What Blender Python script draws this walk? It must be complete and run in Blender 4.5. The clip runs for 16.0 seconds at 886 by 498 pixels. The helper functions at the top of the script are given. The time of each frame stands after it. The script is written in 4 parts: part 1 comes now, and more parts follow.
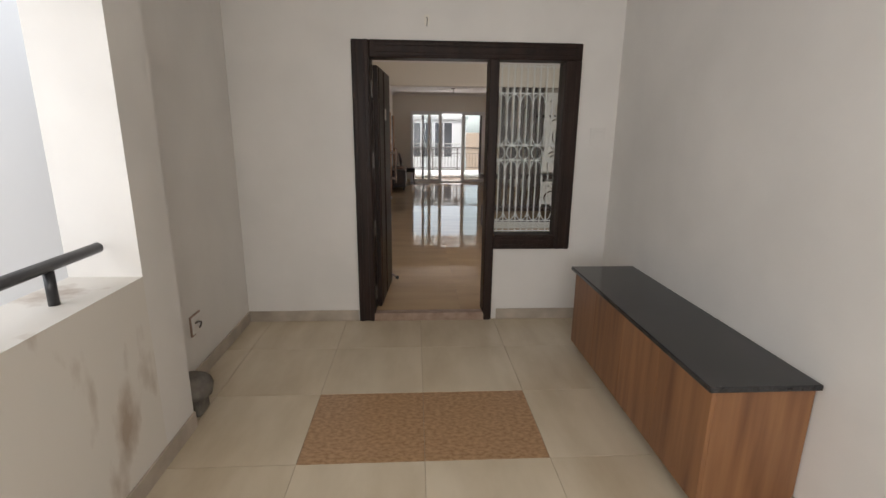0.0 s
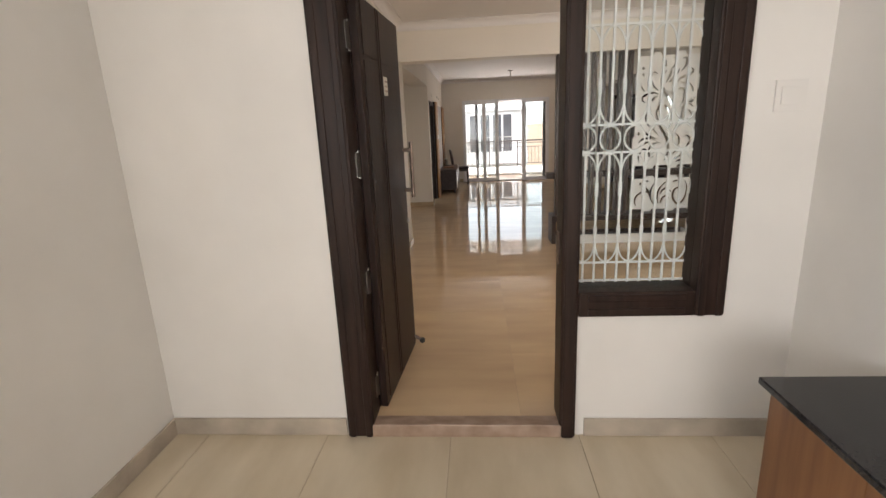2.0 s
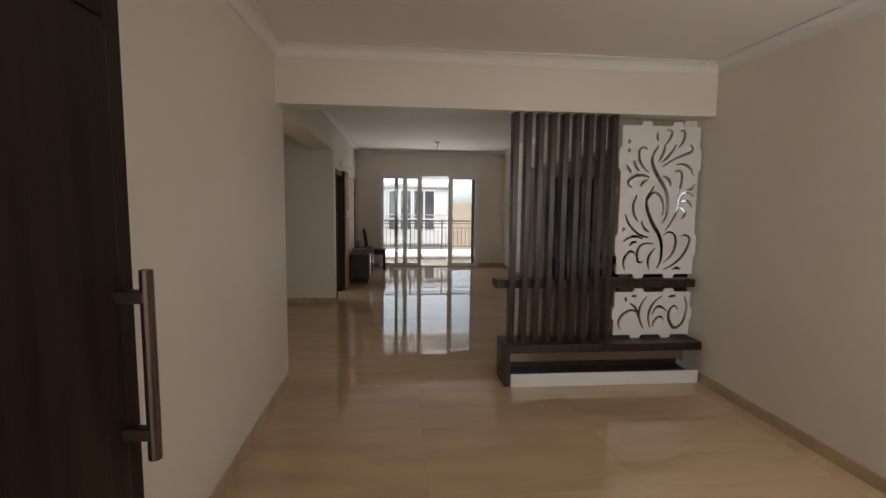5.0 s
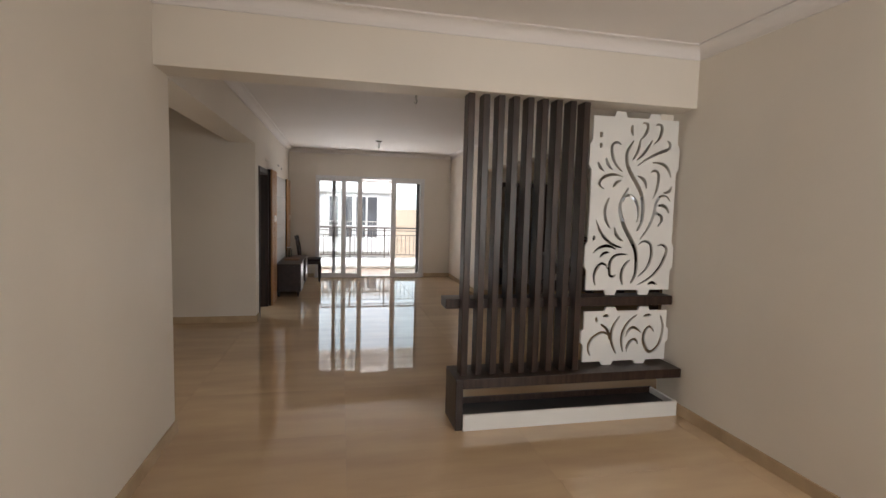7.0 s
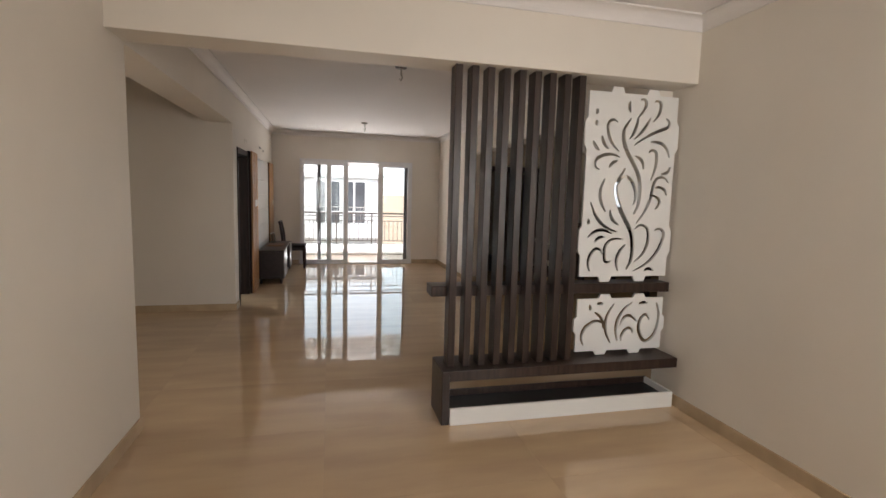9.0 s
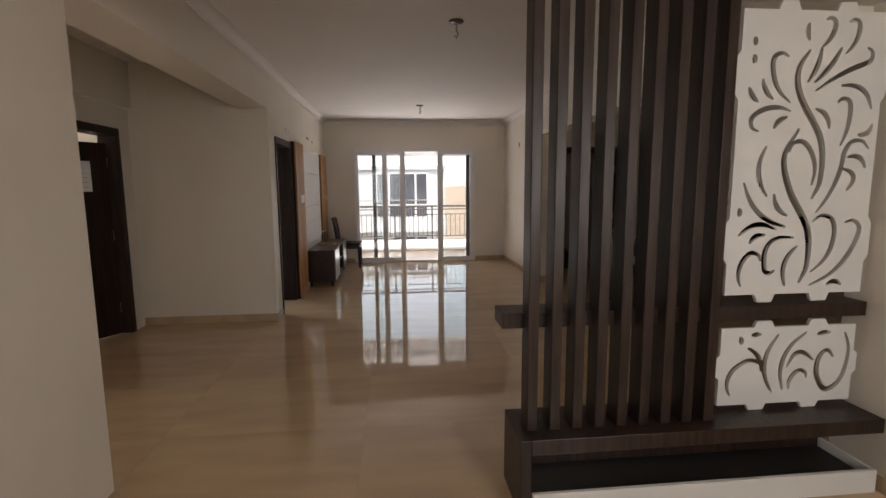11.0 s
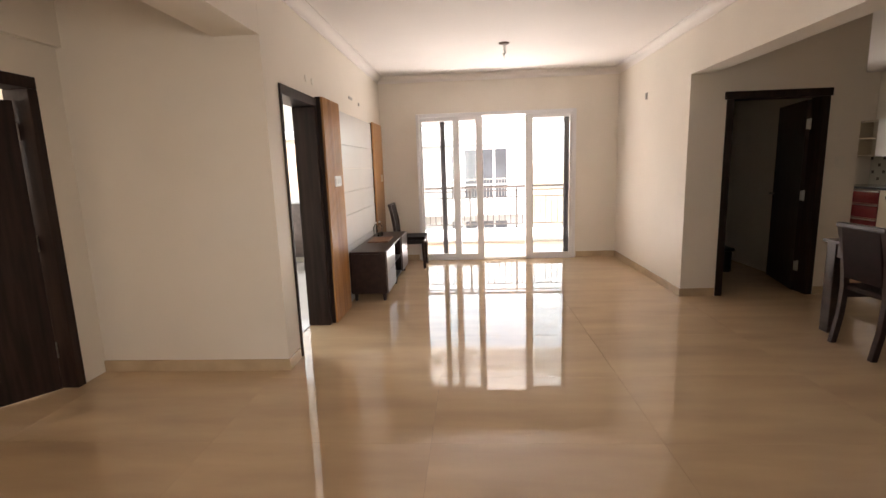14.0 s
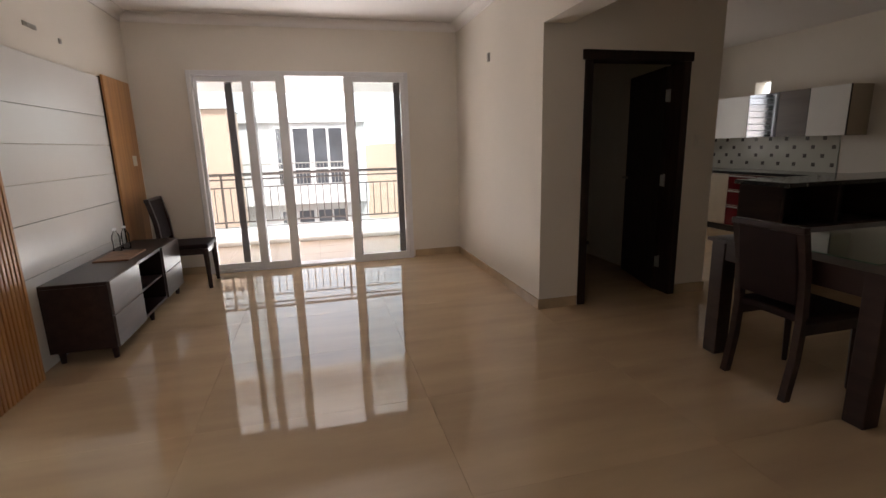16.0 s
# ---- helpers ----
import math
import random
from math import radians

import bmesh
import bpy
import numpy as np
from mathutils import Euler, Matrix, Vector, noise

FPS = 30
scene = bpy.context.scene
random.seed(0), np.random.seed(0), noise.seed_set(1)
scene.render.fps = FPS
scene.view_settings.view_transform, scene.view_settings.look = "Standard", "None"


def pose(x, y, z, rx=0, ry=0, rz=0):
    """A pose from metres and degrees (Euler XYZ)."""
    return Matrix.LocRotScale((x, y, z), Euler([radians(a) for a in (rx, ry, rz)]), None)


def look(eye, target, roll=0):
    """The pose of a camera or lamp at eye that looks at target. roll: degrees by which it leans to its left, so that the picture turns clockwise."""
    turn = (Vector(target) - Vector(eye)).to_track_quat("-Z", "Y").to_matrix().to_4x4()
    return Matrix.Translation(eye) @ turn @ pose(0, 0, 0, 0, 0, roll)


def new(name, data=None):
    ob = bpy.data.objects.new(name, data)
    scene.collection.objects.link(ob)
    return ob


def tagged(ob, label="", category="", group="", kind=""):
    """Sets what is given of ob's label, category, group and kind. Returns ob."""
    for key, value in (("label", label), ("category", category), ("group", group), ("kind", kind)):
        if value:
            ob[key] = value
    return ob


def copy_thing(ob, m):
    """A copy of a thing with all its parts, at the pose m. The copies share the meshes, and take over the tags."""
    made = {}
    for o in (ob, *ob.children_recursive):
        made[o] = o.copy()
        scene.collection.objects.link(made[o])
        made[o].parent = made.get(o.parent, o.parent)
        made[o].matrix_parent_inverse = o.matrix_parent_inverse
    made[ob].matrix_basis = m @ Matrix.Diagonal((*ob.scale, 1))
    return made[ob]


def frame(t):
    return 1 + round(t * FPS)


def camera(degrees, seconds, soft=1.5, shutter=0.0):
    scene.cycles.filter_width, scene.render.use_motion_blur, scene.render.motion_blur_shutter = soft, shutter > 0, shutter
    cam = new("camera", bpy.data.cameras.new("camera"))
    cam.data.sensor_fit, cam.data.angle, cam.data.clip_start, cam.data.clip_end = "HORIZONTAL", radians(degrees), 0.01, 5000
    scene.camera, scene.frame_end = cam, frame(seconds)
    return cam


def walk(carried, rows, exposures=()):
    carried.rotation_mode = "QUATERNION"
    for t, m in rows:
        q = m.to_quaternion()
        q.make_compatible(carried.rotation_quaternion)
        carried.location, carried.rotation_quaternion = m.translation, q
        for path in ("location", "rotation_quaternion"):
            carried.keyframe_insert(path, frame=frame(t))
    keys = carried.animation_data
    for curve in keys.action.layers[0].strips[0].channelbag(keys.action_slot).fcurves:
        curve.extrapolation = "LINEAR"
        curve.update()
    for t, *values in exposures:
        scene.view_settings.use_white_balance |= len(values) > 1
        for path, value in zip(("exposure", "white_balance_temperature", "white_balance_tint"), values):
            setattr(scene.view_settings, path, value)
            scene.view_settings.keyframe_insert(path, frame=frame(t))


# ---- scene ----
cam = camera(85.8, 16.0)
PATH = [
    (0, (0.021, -4.161, 1.644), (0.137, -2.224, 1.16), 0.6),
    (0.5, (0.076, -3.807, 1.607), (0.155, -1.875, 1.097), -0.2),
    (1, (0.154, -3.349, 1.563), (0.143, -1.424, 1.02), -1.0),
    (1.5, (0.27, -2.81, 1.562), (0.156, -0.886, 1.026), -1.5),
    (2, (0.244, -2.253, 1.544), (0.094, -0.321, 1.049), -2.6),
    (2.5, (0.222, -1.744, 1.514), (0.075, 0.208, 1.105), -1.4),
    (3, (0.208, -1.282, 1.586), (0.096, 0.692, 1.282), -1.4),
    (3.5, (0.133, -1.026, 1.713), (0.098, 0.963, 1.501), -1.2),
    (6, (0.376, 0.573, 1.524), (0.695, 2.539, 1.336), 1.6),
    (6.5, (0.392, 0.702, 1.537), (0.765, 2.66, 1.369), 1.6),
    (7, (0.399, 0.771, 1.536), (0.823, 2.719, 1.373), 1.5),
    (7.5, (0.402, 0.808, 1.535), (0.857, 2.748, 1.365), 1.3),
    (8, (0.389, 0.828, 1.528), (0.88, 2.758, 1.344), 1.4),
    (10.5, (0.642, 1.63, 1.477), (0.945, 3.59, 1.221), 0.4),
    (11, (0.662, 1.952, 1.484), (0.86, 3.925, 1.225), -0.4),
    (11.5, (0.752, 2.182, 1.468), (0.792, 4.162, 1.185), 0.2),
    (12, (0.758, 2.514, 1.423), (0.614, 4.484, 1.112), -0.0),
    (12.5, (0.706, 2.916, 1.44), (0.468, 4.874, 1.11), -0.8),
    (13, (0.727, 3.319, 1.422), (0.436, 5.27, 1.093), -1.0),
    (13.5, (0.707, 3.701, 1.424), (0.464, 5.659, 1.095), -1.3),
    (14, (0.691, 4.106, 1.433), (0.567, 6.073, 1.094), -1.9),
    (14.5, (0.776, 4.52, 1.418), (0.791, 6.486, 1.052), -1.3),
    (15, (0.887, 4.852, 1.385), (0.98, 6.812, 0.997), -0.5),
    (15.5, (0.911, 5.212, 1.46), (1.15, 7.151, 1.029), -1.1),
    (16, (1.151, 5.626, 1.372), (1.634, 7.519, 0.948), -1.5),
]
walk(cam, [(t, look(eye, target, roll)) for t, eye, target, roll in PATH],
     [(0, 1.68, 6450, 10), (0.5, 1.55, 6550, 10), (1, 1.9, 6550, 10), (1.5, 2.3, 6550, 10), (2, 2.55, 6550, 10),
      (2.5, 2.4, 6550, 10), (3, 1.55, 6550, 10), (3.5, 1.5, 6550, 10), (6, 1.98, 6280, 9), (6.5, 2.02, 6280, 9),
      (7, 2.42, 6280, 9), (8, 2.55, 6280, 9), (10.5, 2.65, 6400, 10), (11, 2.2, 6450, 11), (11.5, 2.5, 6550, 11),
      (12, 2.9, 6850, 13), (12.5, 3.3, 6850, 13), (13, 3.45, 6850, 13), (14, 3.52, 6850, 13), (14.5, 3.15, 6850, 13),
      (15, 2.6, 6500, 12), (15.5, 2.5, 6500, 12), (16, 2.53, 6500, 12)])

# ---- world and light: bright overcast day ----
world = bpy.data.worlds.new("sky")
scene.world = world
world.use_nodes = True
wn, wl = world.node_tree.nodes, world.node_tree.links
sky = wn.new("ShaderNodeTexSky")
sky.sky_type, sky.sun_disc = "NISHITA", False
sky.sun_elevation, sky.sun_rotation = radians(52), radians(148)
soften = wn.new("ShaderNodeHueSaturation")
soften.inputs["Saturation"].default_value = 0.25
wl.new(sky.outputs[0], soften.inputs["Color"])
wl.new(soften.outputs[0], wn["Background"].inputs["Color"])
wn["Background"].inputs["Strength"].default_value = 0.085
sun = new("sun", bpy.data.lights.new("sun", "SUN"))
sun.data.energy, sun.data.angle, sun.data.color = 0.95, radians(12), (1.0, 0.96, 0.9)
sun.matrix_world = look((10, -16, 24), (0, 0, 0))


def area_light(name, eye, target, w, h, watts, color=(1.0, 0.94, 0.88)):
    """An area lamp: daylight at an opening, elsewhere fill added without a seen source."""
    o = new(name, bpy.data.lights.new(name, "AREA"))
    o.data.shape, o.data.size, o.data.size_y, o.data.energy, o.data.color = "RECTANGLE", w, h, watts, color
    o.matrix_world = look(eye, target)


# added fill at an unseen opening, brightens the entry from behind
area_light("entry_fill_light", (2.45, 0.24, 1.6), (2.45, 3, 1.5), 1.0, 1.2, 6)
# added fill facing up from the balcony floor, lifts the living room ceiling
area_light("balcony_up_fill", (1.1, 12.4, 0.02), (1.1, 12.39, 3), 4.2, 1.3, 31, (1.0, 0.95, 0.93))
area_light("kitchen_window_light", (5.7, 13.05, 1.6), (5.9, 9, 1.3), 1.25, 1.1, 2.2)
# added fill before the closed west wall, brightens the bedroom
area_light("bedroom_fill_light", (-4.5, 9.6, 1.5), (-1, 9.6, 1.4), 1.6, 1.3, 14, (0.82, 0.92, 1.0))
# added fill out of view, no window stands behind it
area_light("passage_fill_light", (-4.5, 4.8, 1.5), (-2, 4.8, 1.4), 1.0, 1.8, 4)
area_light("bath_window_light", (-4.5, 6.4, 1.7), (-2, 6.4, 1.6), 1.2, 1.0, 4)
# added fill in front of the closed south wall, brightens the lobby
area_light("lobby_back_fill", (0.2, -6.9, 1.6), (0.2, 0, 1.2), 2.6, 2.0, 19, (0.98, 0.97, 0.96))
area_light("lobby_opening_light", (-1.66, -4.4, 1.72), (1.7, -3.6, 1.3), 4.6, 1.4, 9, (0.97, 0.98, 1.0))


# ---- materials ----
def mat(name, color, rough=0.5, metal=0.0, var=0.06, scale=6.0, bump=0.0, bump_scale=60.0, stretch=(1, 1, 1),
        dark=None, spec=0.5, coat=0.0, contrast=(0.35, 0.65), island=False):
    """A surface with broad and fine variation between two tones."""
    m = bpy.data.materials.new(name)
    m.use_nodes = True
    n, l = m.node_tree.nodes, m.node_tree.links
    b = n["Principled BSDF"]
    co = n.new("ShaderNodeTexCoord")
    mp = n.new("ShaderNodeMapping")
    mp.inputs["Scale"].default_value = stretch
    l.new(co.outputs["Object"], mp.inputs["Vector"])
    vec = mp.outputs[0]
    if island:
        info = n.new("ShaderNodeObjectInfo")
        add = n.new("ShaderNodeVectorMath")
        add.operation = "MULTIPLY_ADD"
        add.inputs[1].default_value = (1, 1, 1)
        mul = n.new("ShaderNodeVectorMath")
        mul.operation = "SCALE"
        mul.inputs[0].default_value = (37, 53, 11)
        l.new(info.outputs["Random"], mul.inputs["Scale"])
        l.new(vec, add.inputs[0])
        l.new(mul.outputs[0], add.inputs[2])
        vec = add.outputs[0]
    t1 = n.new("ShaderNodeTexNoise")
    t1.inputs["Scale"].default_value, t1.inputs["Detail"].default_value = scale, 6
    l.new(vec, t1.inputs["Vector"])
    ramp = n.new("ShaderNodeValToRGB")
    dk = dark or tuple(c * (1 - 2 * var) for c in color)
    ramp.color_ramp.elements[0].position, ramp.color_ramp.elements[1].position = contrast
    ramp.color_ramp.elements[0].color = (*dk, 1)
    ramp.color_ramp.elements[1].color = (*color, 1)
    l.new(t1.outputs["Fac"], ramp.inputs[0])
    l.new(ramp.outputs[0], b.inputs["Base Color"])
    b.inputs["Metallic"].default_value = metal
    b.inputs["Specular IOR Level"].default_value = spec
    b.inputs["Coat Weight"].default_value = coat
    b.inputs["Coat Roughness"].default_value = 0.03
    t2 = n.new("ShaderNodeTexNoise")
    t2.inputs["Scale"].default_value, t2.inputs["Detail"].default_value = bump_scale, 4
    l.new(vec, t2.inputs["Vector"])
    mr = n.new("ShaderNodeMapRange")
    mr.inputs["To Min"].default_value, mr.inputs["To Max"].default_value = rough * 0.85, min(1, rough * 1.15)
    l.new(t2.outputs["Fac"], mr.inputs["Value"])
    l.new(mr.outputs[0], b.inputs["Roughness"])
    if bump:
        bp = n.new("ShaderNodeBump")
        bp.inputs["Strength"].default_value, bp.inputs["Distance"].default_value = bump, 0.01
        l.new(t2.outputs["Fac"], bp.inputs["Height"])
        l.new(bp.outputs[0], b.inputs["Normal"])
    return m


def glass_mat(name, tint=(0.95, 0.97, 0.97), ior=1.35):
    m = bpy.data.materials.new(name)
    m.use_nodes = True
    n, l = m.node_tree.nodes, m.node_tree.links
    n.remove(n["Principled BSDF"])
    tr, gl, mix, fr = (n.new("ShaderNodeBsdfTransparent"), n.new("ShaderNodeBsdfGlossy"), n.new("ShaderNodeMixShader"),
                       n.new("ShaderNodeFresnel"))
    tr.inputs[0].default_value = (*tint, 1)
    gl.inputs["Roughness"].default_value = 0.02
    fr.inputs["IOR"].default_value = ior
    l.new(fr.outputs[0], mix.inputs[0])
    l.new(tr.outputs[0], mix.inputs[1])
    l.new(gl.outputs[0], mix.inputs[2])
    l.new(mix.outputs[0], n["Material Output"].inputs[0])
    return m


M_WALL = mat("cream_paint", (0.81, 0.75, 0.665), 0.55, var=0.025, scale=1.2, bump=0.05, bump_scale=25)
M_LOBBY = mat("lobby_paint", (0.76, 0.73, 0.69), 0.6, var=0.04, scale=1.6, bump=0.08, bump_scale=22)
M_STAIN = mat("stained_paint", (0.72, 0.68, 0.62), 0.65, scale=3.2, dark=(0.42, 0.34, 0.27), contrast=(0.34, 0.46),
              bump=0.08, bump_scale=22, stretch=(1, 1, 0.45))
M_CEIL = mat("ceiling_paint", (0.84, 0.80, 0.77), 0.7, var=0.02, scale=1.0)
M_FLOOR = mat("polished_marble", (0.665, 0.485, 0.30), 0.022, scale=2.0, dark=(0.54, 0.39, 0.25), contrast=(0.28, 0.7),
              stretch=(0.6, 2.6, 1), bump_scale=1.5, spec=0.95, island=True)
M_TILE = mat("lobby_marble", (0.66, 0.57, 0.43), 0.22, scale=1.7, dark=(0.53, 0.44, 0.315), contrast=(0.3, 0.66),
             stretch=(2.4, 0.8, 1), bump_scale=8, island=True)
M_BED = mat("tile_joint", (0.40, 0.29, 0.19), 0.5)
M_GROUT = mat("grout", (0.44, 0.36, 0.27), 0.8)
M_INLAY = mat("inlay_stone", (0.46, 0.29, 0.16), 0.3, scale=34, dark=(0.31, 0.175, 0.085), contrast=(0.36, 0.62), bump=0.1,
              stretch=(1, 1.5, 1))
M_SKIRT = mat("skirting_marble", (0.60, 0.45, 0.29), 0.2, scale=3, var=0.12)
M_SKIRT2 = mat("lobby_skirting", (0.50, 0.43, 0.35), 0.35, scale=4, var=0.15)
M_DARKWOOD = mat("dark_walnut", (0.034, 0.019, 0.014), 0.42, scale=4, spec=0.2, dark=(0.016, 0.009, 0.007), stretch=(7, 7, 0.5),
                 bump=0.06, bump_scale=30)
M_SCREEN = mat("screen_walnut", (0.048, 0.028, 0.020), 0.34, scale=4, spec=0.35, dark=(0.022, 0.012, 0.009), stretch=(9, 9, 0.6), bump=0.05,
               bump_scale=30)
M_DARKTOP = mat("dark_laminate", (0.040, 0.021, 0.018), 0.33, scale=3, spec=0.3, dark=(0.025, 0.013, 0.011), stretch=(6, 0.6, 6))
M_TAUPE = mat("taupe_laminate", (0.13, 0.095, 0.08), 0.3, scale=3, var=0.15, stretch=(5, 0.6, 5))
M_TEAK = mat("teak_veneer", (0.30, 0.145, 0.065), 0.42, scale=2.2, dark=(0.14, 0.058, 0.026), stretch=(6, 6, 0.45),
             contrast=(0.3, 0.7), bump=0.05)
M_OAK = mat("honey_wood", (0.50, 0.25, 0.085), 0.35, scale=2.5, dark=(0.36, 0.16, 0.05), stretch=(7, 7, 0.4))
M_GRANITE = mat("black_granite", (0.035, 0.034, 0.036), 0.12, scale=90, dark=(0.012, 0.012, 0.013), bump_scale=12)
M_WHITE = mat("white_lacquer", (0.82, 0.81, 0.78), 0.35, var=0.02, scale=3)
M_GLOSSWHITE = mat("gloss_white", (0.82, 0.81, 0.79), 0.24, var=0.015, scale=2, bump_scale=2)
M_UPVC = mat("white_upvc", (0.80, 0.79, 0.80), 0.3, var=0.02)
M_MESH = mat("grey_shutter", (0.13, 0.11, 0.11), 0.5)
M_STEEL = mat("brushed_steel", (0.45, 0.43, 0.40), 0.3, metal=1.0, scale=20)
M_BRONZE = mat("aged_bronze", (0.14, 0.10, 0.08), 0.35, metal=0.8, scale=20)
M_BLACK = mat("black_paint", (0.02, 0.02, 0.022), 0.35, var=0.1)
M_RAIL = mat("brown_rail", (0.06, 0.045, 0.04), 0.45, var=0.1)
M_GRILLE = mat("white_enamel", (0.88, 0.87, 0.84), 0.4, var=0.05, scale=12)
M_GLASS = glass_mat("clear_glass")
M_TABLEGLASS = mat("backed_green_glass", (0.13, 0.19, 0.155), 0.06, var=0.04, scale=2, bump_scale=3)
M_DARKMIRROR = mat("reflecting_cabinet_glass", (0.35, 0.36, 0.40), 0.04, metal=1.0, var=0.03, bump_scale=2)
M_PAPER = mat("paper", (0.85, 0.87, 0.88), 0.8, var=0.01)
M_INK = mat("ink", (0.55, 0.58, 0.66), 0.8)
M_PLASTIC = mat("ivory_plastic", (0.78, 0.74, 0.66), 0.35, var=0.02)
M_RED = mat("maroon_gloss", (0.11, 0.010, 0.014), 0.1, var=0.08, scale=2)
M_BEIGE = mat("beige_laminate", (0.55, 0.47, 0.36), 0.4, var=0.04)
M_SPLASH = mat("splash_tile", (0.60, 0.60, 0.54), 0.15, var=0.03)
M_SPOT = mat("grey_mosaic", (0.16, 0.15, 0.14), 0.2, var=0.2)
M_STONE = mat("rough_stone", (0.20, 0.175, 0.145), 0.9, scale=14, var=0.2, bump=0.5, bump_scale=30)
M_THRESH = mat("threshold_stone", (0.40, 0.29, 0.22), 0.4, scale=9, dark=(0.27, 0.18, 0.13), stretch=(1, 2, 1))
M_FACADE = mat("white_render", (0.66, 0.66, 0.66), 0.8, var=0.03, scale=0.6)
M_PLASTER = mat("white_plaster", (0.66, 0.67, 0.69), 0.8, var=0.02, scale=0.05)
M_PEACH = mat("peach_render", (0.60, 0.44, 0.34), 0.8, var=0.04, scale=0.6)
M_WINDOW = mat("dark_window", (0.10, 0.105, 0.12), 0.15, var=0.2, scale=1)
M_GROUND = mat("far_ground", (0.25, 0.23, 0.2), 0.9, var=0.2, scale=0.3)
M_BALC = mat("balcony_tile", (0.52, 0.40, 0.30), 0.3, var=0.08, scale=2, island=True)
M_MATTRESS = mat("mattress_cloth", (0.70, 0.74, 0.82), 0.8, var=0.03, scale=8, bump=0.1)
M_CLEAR = glass_mat("thin_plastic", (0.9, 0.92, 0.92))
M_RUBBER = mat("rubber", (0.02, 0.02, 0.02), 0.7)
M_BRASS = mat("brass", (0.5, 0.36, 0.16), 0.3, metal=1.0)


# ---- mesh helpers ----
def add_box(bm, x0, x1, y0, y1, z0, z1, bevel=0.0):
    vs = [bm.verts.new(p) for p in ((x0, y0, z0), (x1, y0, z0), (x1, y1, z0), (x0, y1, z0),
                                    (x0, y0, z1), (x1, y0, z1), (x1, y1, z1), (x0, y1, z1))]
    fs = [bm.faces.new([vs[i] for i in q]) for q in ((3, 2, 1, 0), (4, 5, 6, 7), (0, 1, 5, 4), (1, 2, 6, 5), (2, 3, 7, 6), (3, 0, 4, 7))]
    if bevel:
        edges = list({e for f in fs for e in f.edges})
        bmesh.ops.bevel(bm, geom=edges, offset=bevel, segments=2, affect="EDGES", profile=0.5)
    return bm


def boxes(*bs, bevel=0.0):
    bm = bmesh.new()
    for b in bs:
        add_box(bm, *b, bevel=bevel)
    return bm


def add_tube(bm, a, b, r, sides=8, r2=None):
    a, b = Vector(a), Vector(b)
    q = (b - a).to_track_quat("Z", "Y")
    rings = []
    for p, rr in ((a, r), (b, r if r2 is None else r2)):
        rings.append([bm.verts.new(p + q @ Vector((rr * math.cos(2 * math.pi * i / sides), rr * math.sin(2 * math.pi * i / sides), 0)))
                      for i in range(sides)])
    for i in range(sides):
        j = (i + 1) % sides
        bm.faces.new((rings[0][i], rings[0][j], rings[1][j], rings[1][i]))
    bm.faces.new(rings[0][::-1])
    bm.faces.new(rings[1])
    return bm


def tube(a, b, r, sides=8, r2=None):
    return add_tube(bmesh.new(), a, b, r, sides, r2)


def add_path(bm, pts, r, closed=False, sides=6):
    pts = [Vector(p) for p in pts]
    k = len(pts)
    rings = []
    for i, p in enumerate(pts):
        a = pts[(i - 1) % k] if closed or i else p
        b = pts[(i + 1) % k] if closed or i < k - 1 else p
        q = (b - a).to_track_quat("Z", "Y")
        rings.append([bm.verts.new(p + q @ Vector((r * math.cos(2 * math.pi * s / sides), r * math.sin(2 * math.pi * s / sides), 0)))
                      for s in range(sides)])
    for i in range(k if closed else k - 1):
        A, B = rings[i], rings[(i + 1) % k]
        for s in range(sides):
            u = (s + 1) % sides
            bm.faces.new((A[s], A[u], B[u], B[s]))
    if not closed:
        bm.faces.new(rings[0][::-1])
        bm.faces.new(rings[-1])
    return bm


def lathe(profile, steps=20):
    bm = bmesh.new()
    rings = [[bm.verts.new((r * math.cos(2 * math.pi * i / steps), r * math.sin(2 * math.pi * i / steps), z)) for i in range(steps)]
             for r, z in profile]
    for a, b in zip(rings, rings[1:]):
        for i in range(steps):
            j = (i + 1) % steps
            bm.faces.new((a[i], a[j], b[j], b[i]))
    bm.faces.new(rings[0][::-1])
    bm.faces.new(rings[-1])
    return bm


def part(name, bm, material, parent=None, label=""):
    me = bpy.data.meshes.new(name)
    bmesh.ops.recalc_face_normals(bm, faces=bm.faces[:])
    bm.to_mesh(me)
    bm.free()
    me.materials.append(material)
    ob = new(name, me)
    if parent is not None:
        ob.parent = parent
    return tagged(ob, label)


def smooth(ob):
    for p in ob.data.polygons:
        p.use_smooth = True
    return ob


def thing(name, label, category, group="", at=(0, 0, 0), rz=0):
    ob = new(name)
    ob.matrix_basis = pose(*at, 0, 0, rz)
    ob.empty_display_size = 0.1
    return tagged(ob, label, category, group)


def setting(name, bm, material, label, category):
    return tagged(part(name, bm, material), label, category, kind="structure")


# ---- plan ----
LX, RX = -0.67, 2.985        # side walls of the entry
BEAM0, BEAM1, BEAMZ = 3.913, 4.164, 2.335
CZ = 2.77                   # ceiling
FARY = 11.47                # wall of the sliding door
ALX, ALY, ALZ = -2.08, 7.34, 2.325   # alcove
PX, PY, PZ = 2.87, 9.14, 2.25        # pier beside the dining space
LZ = -0.07                  # lobby floor

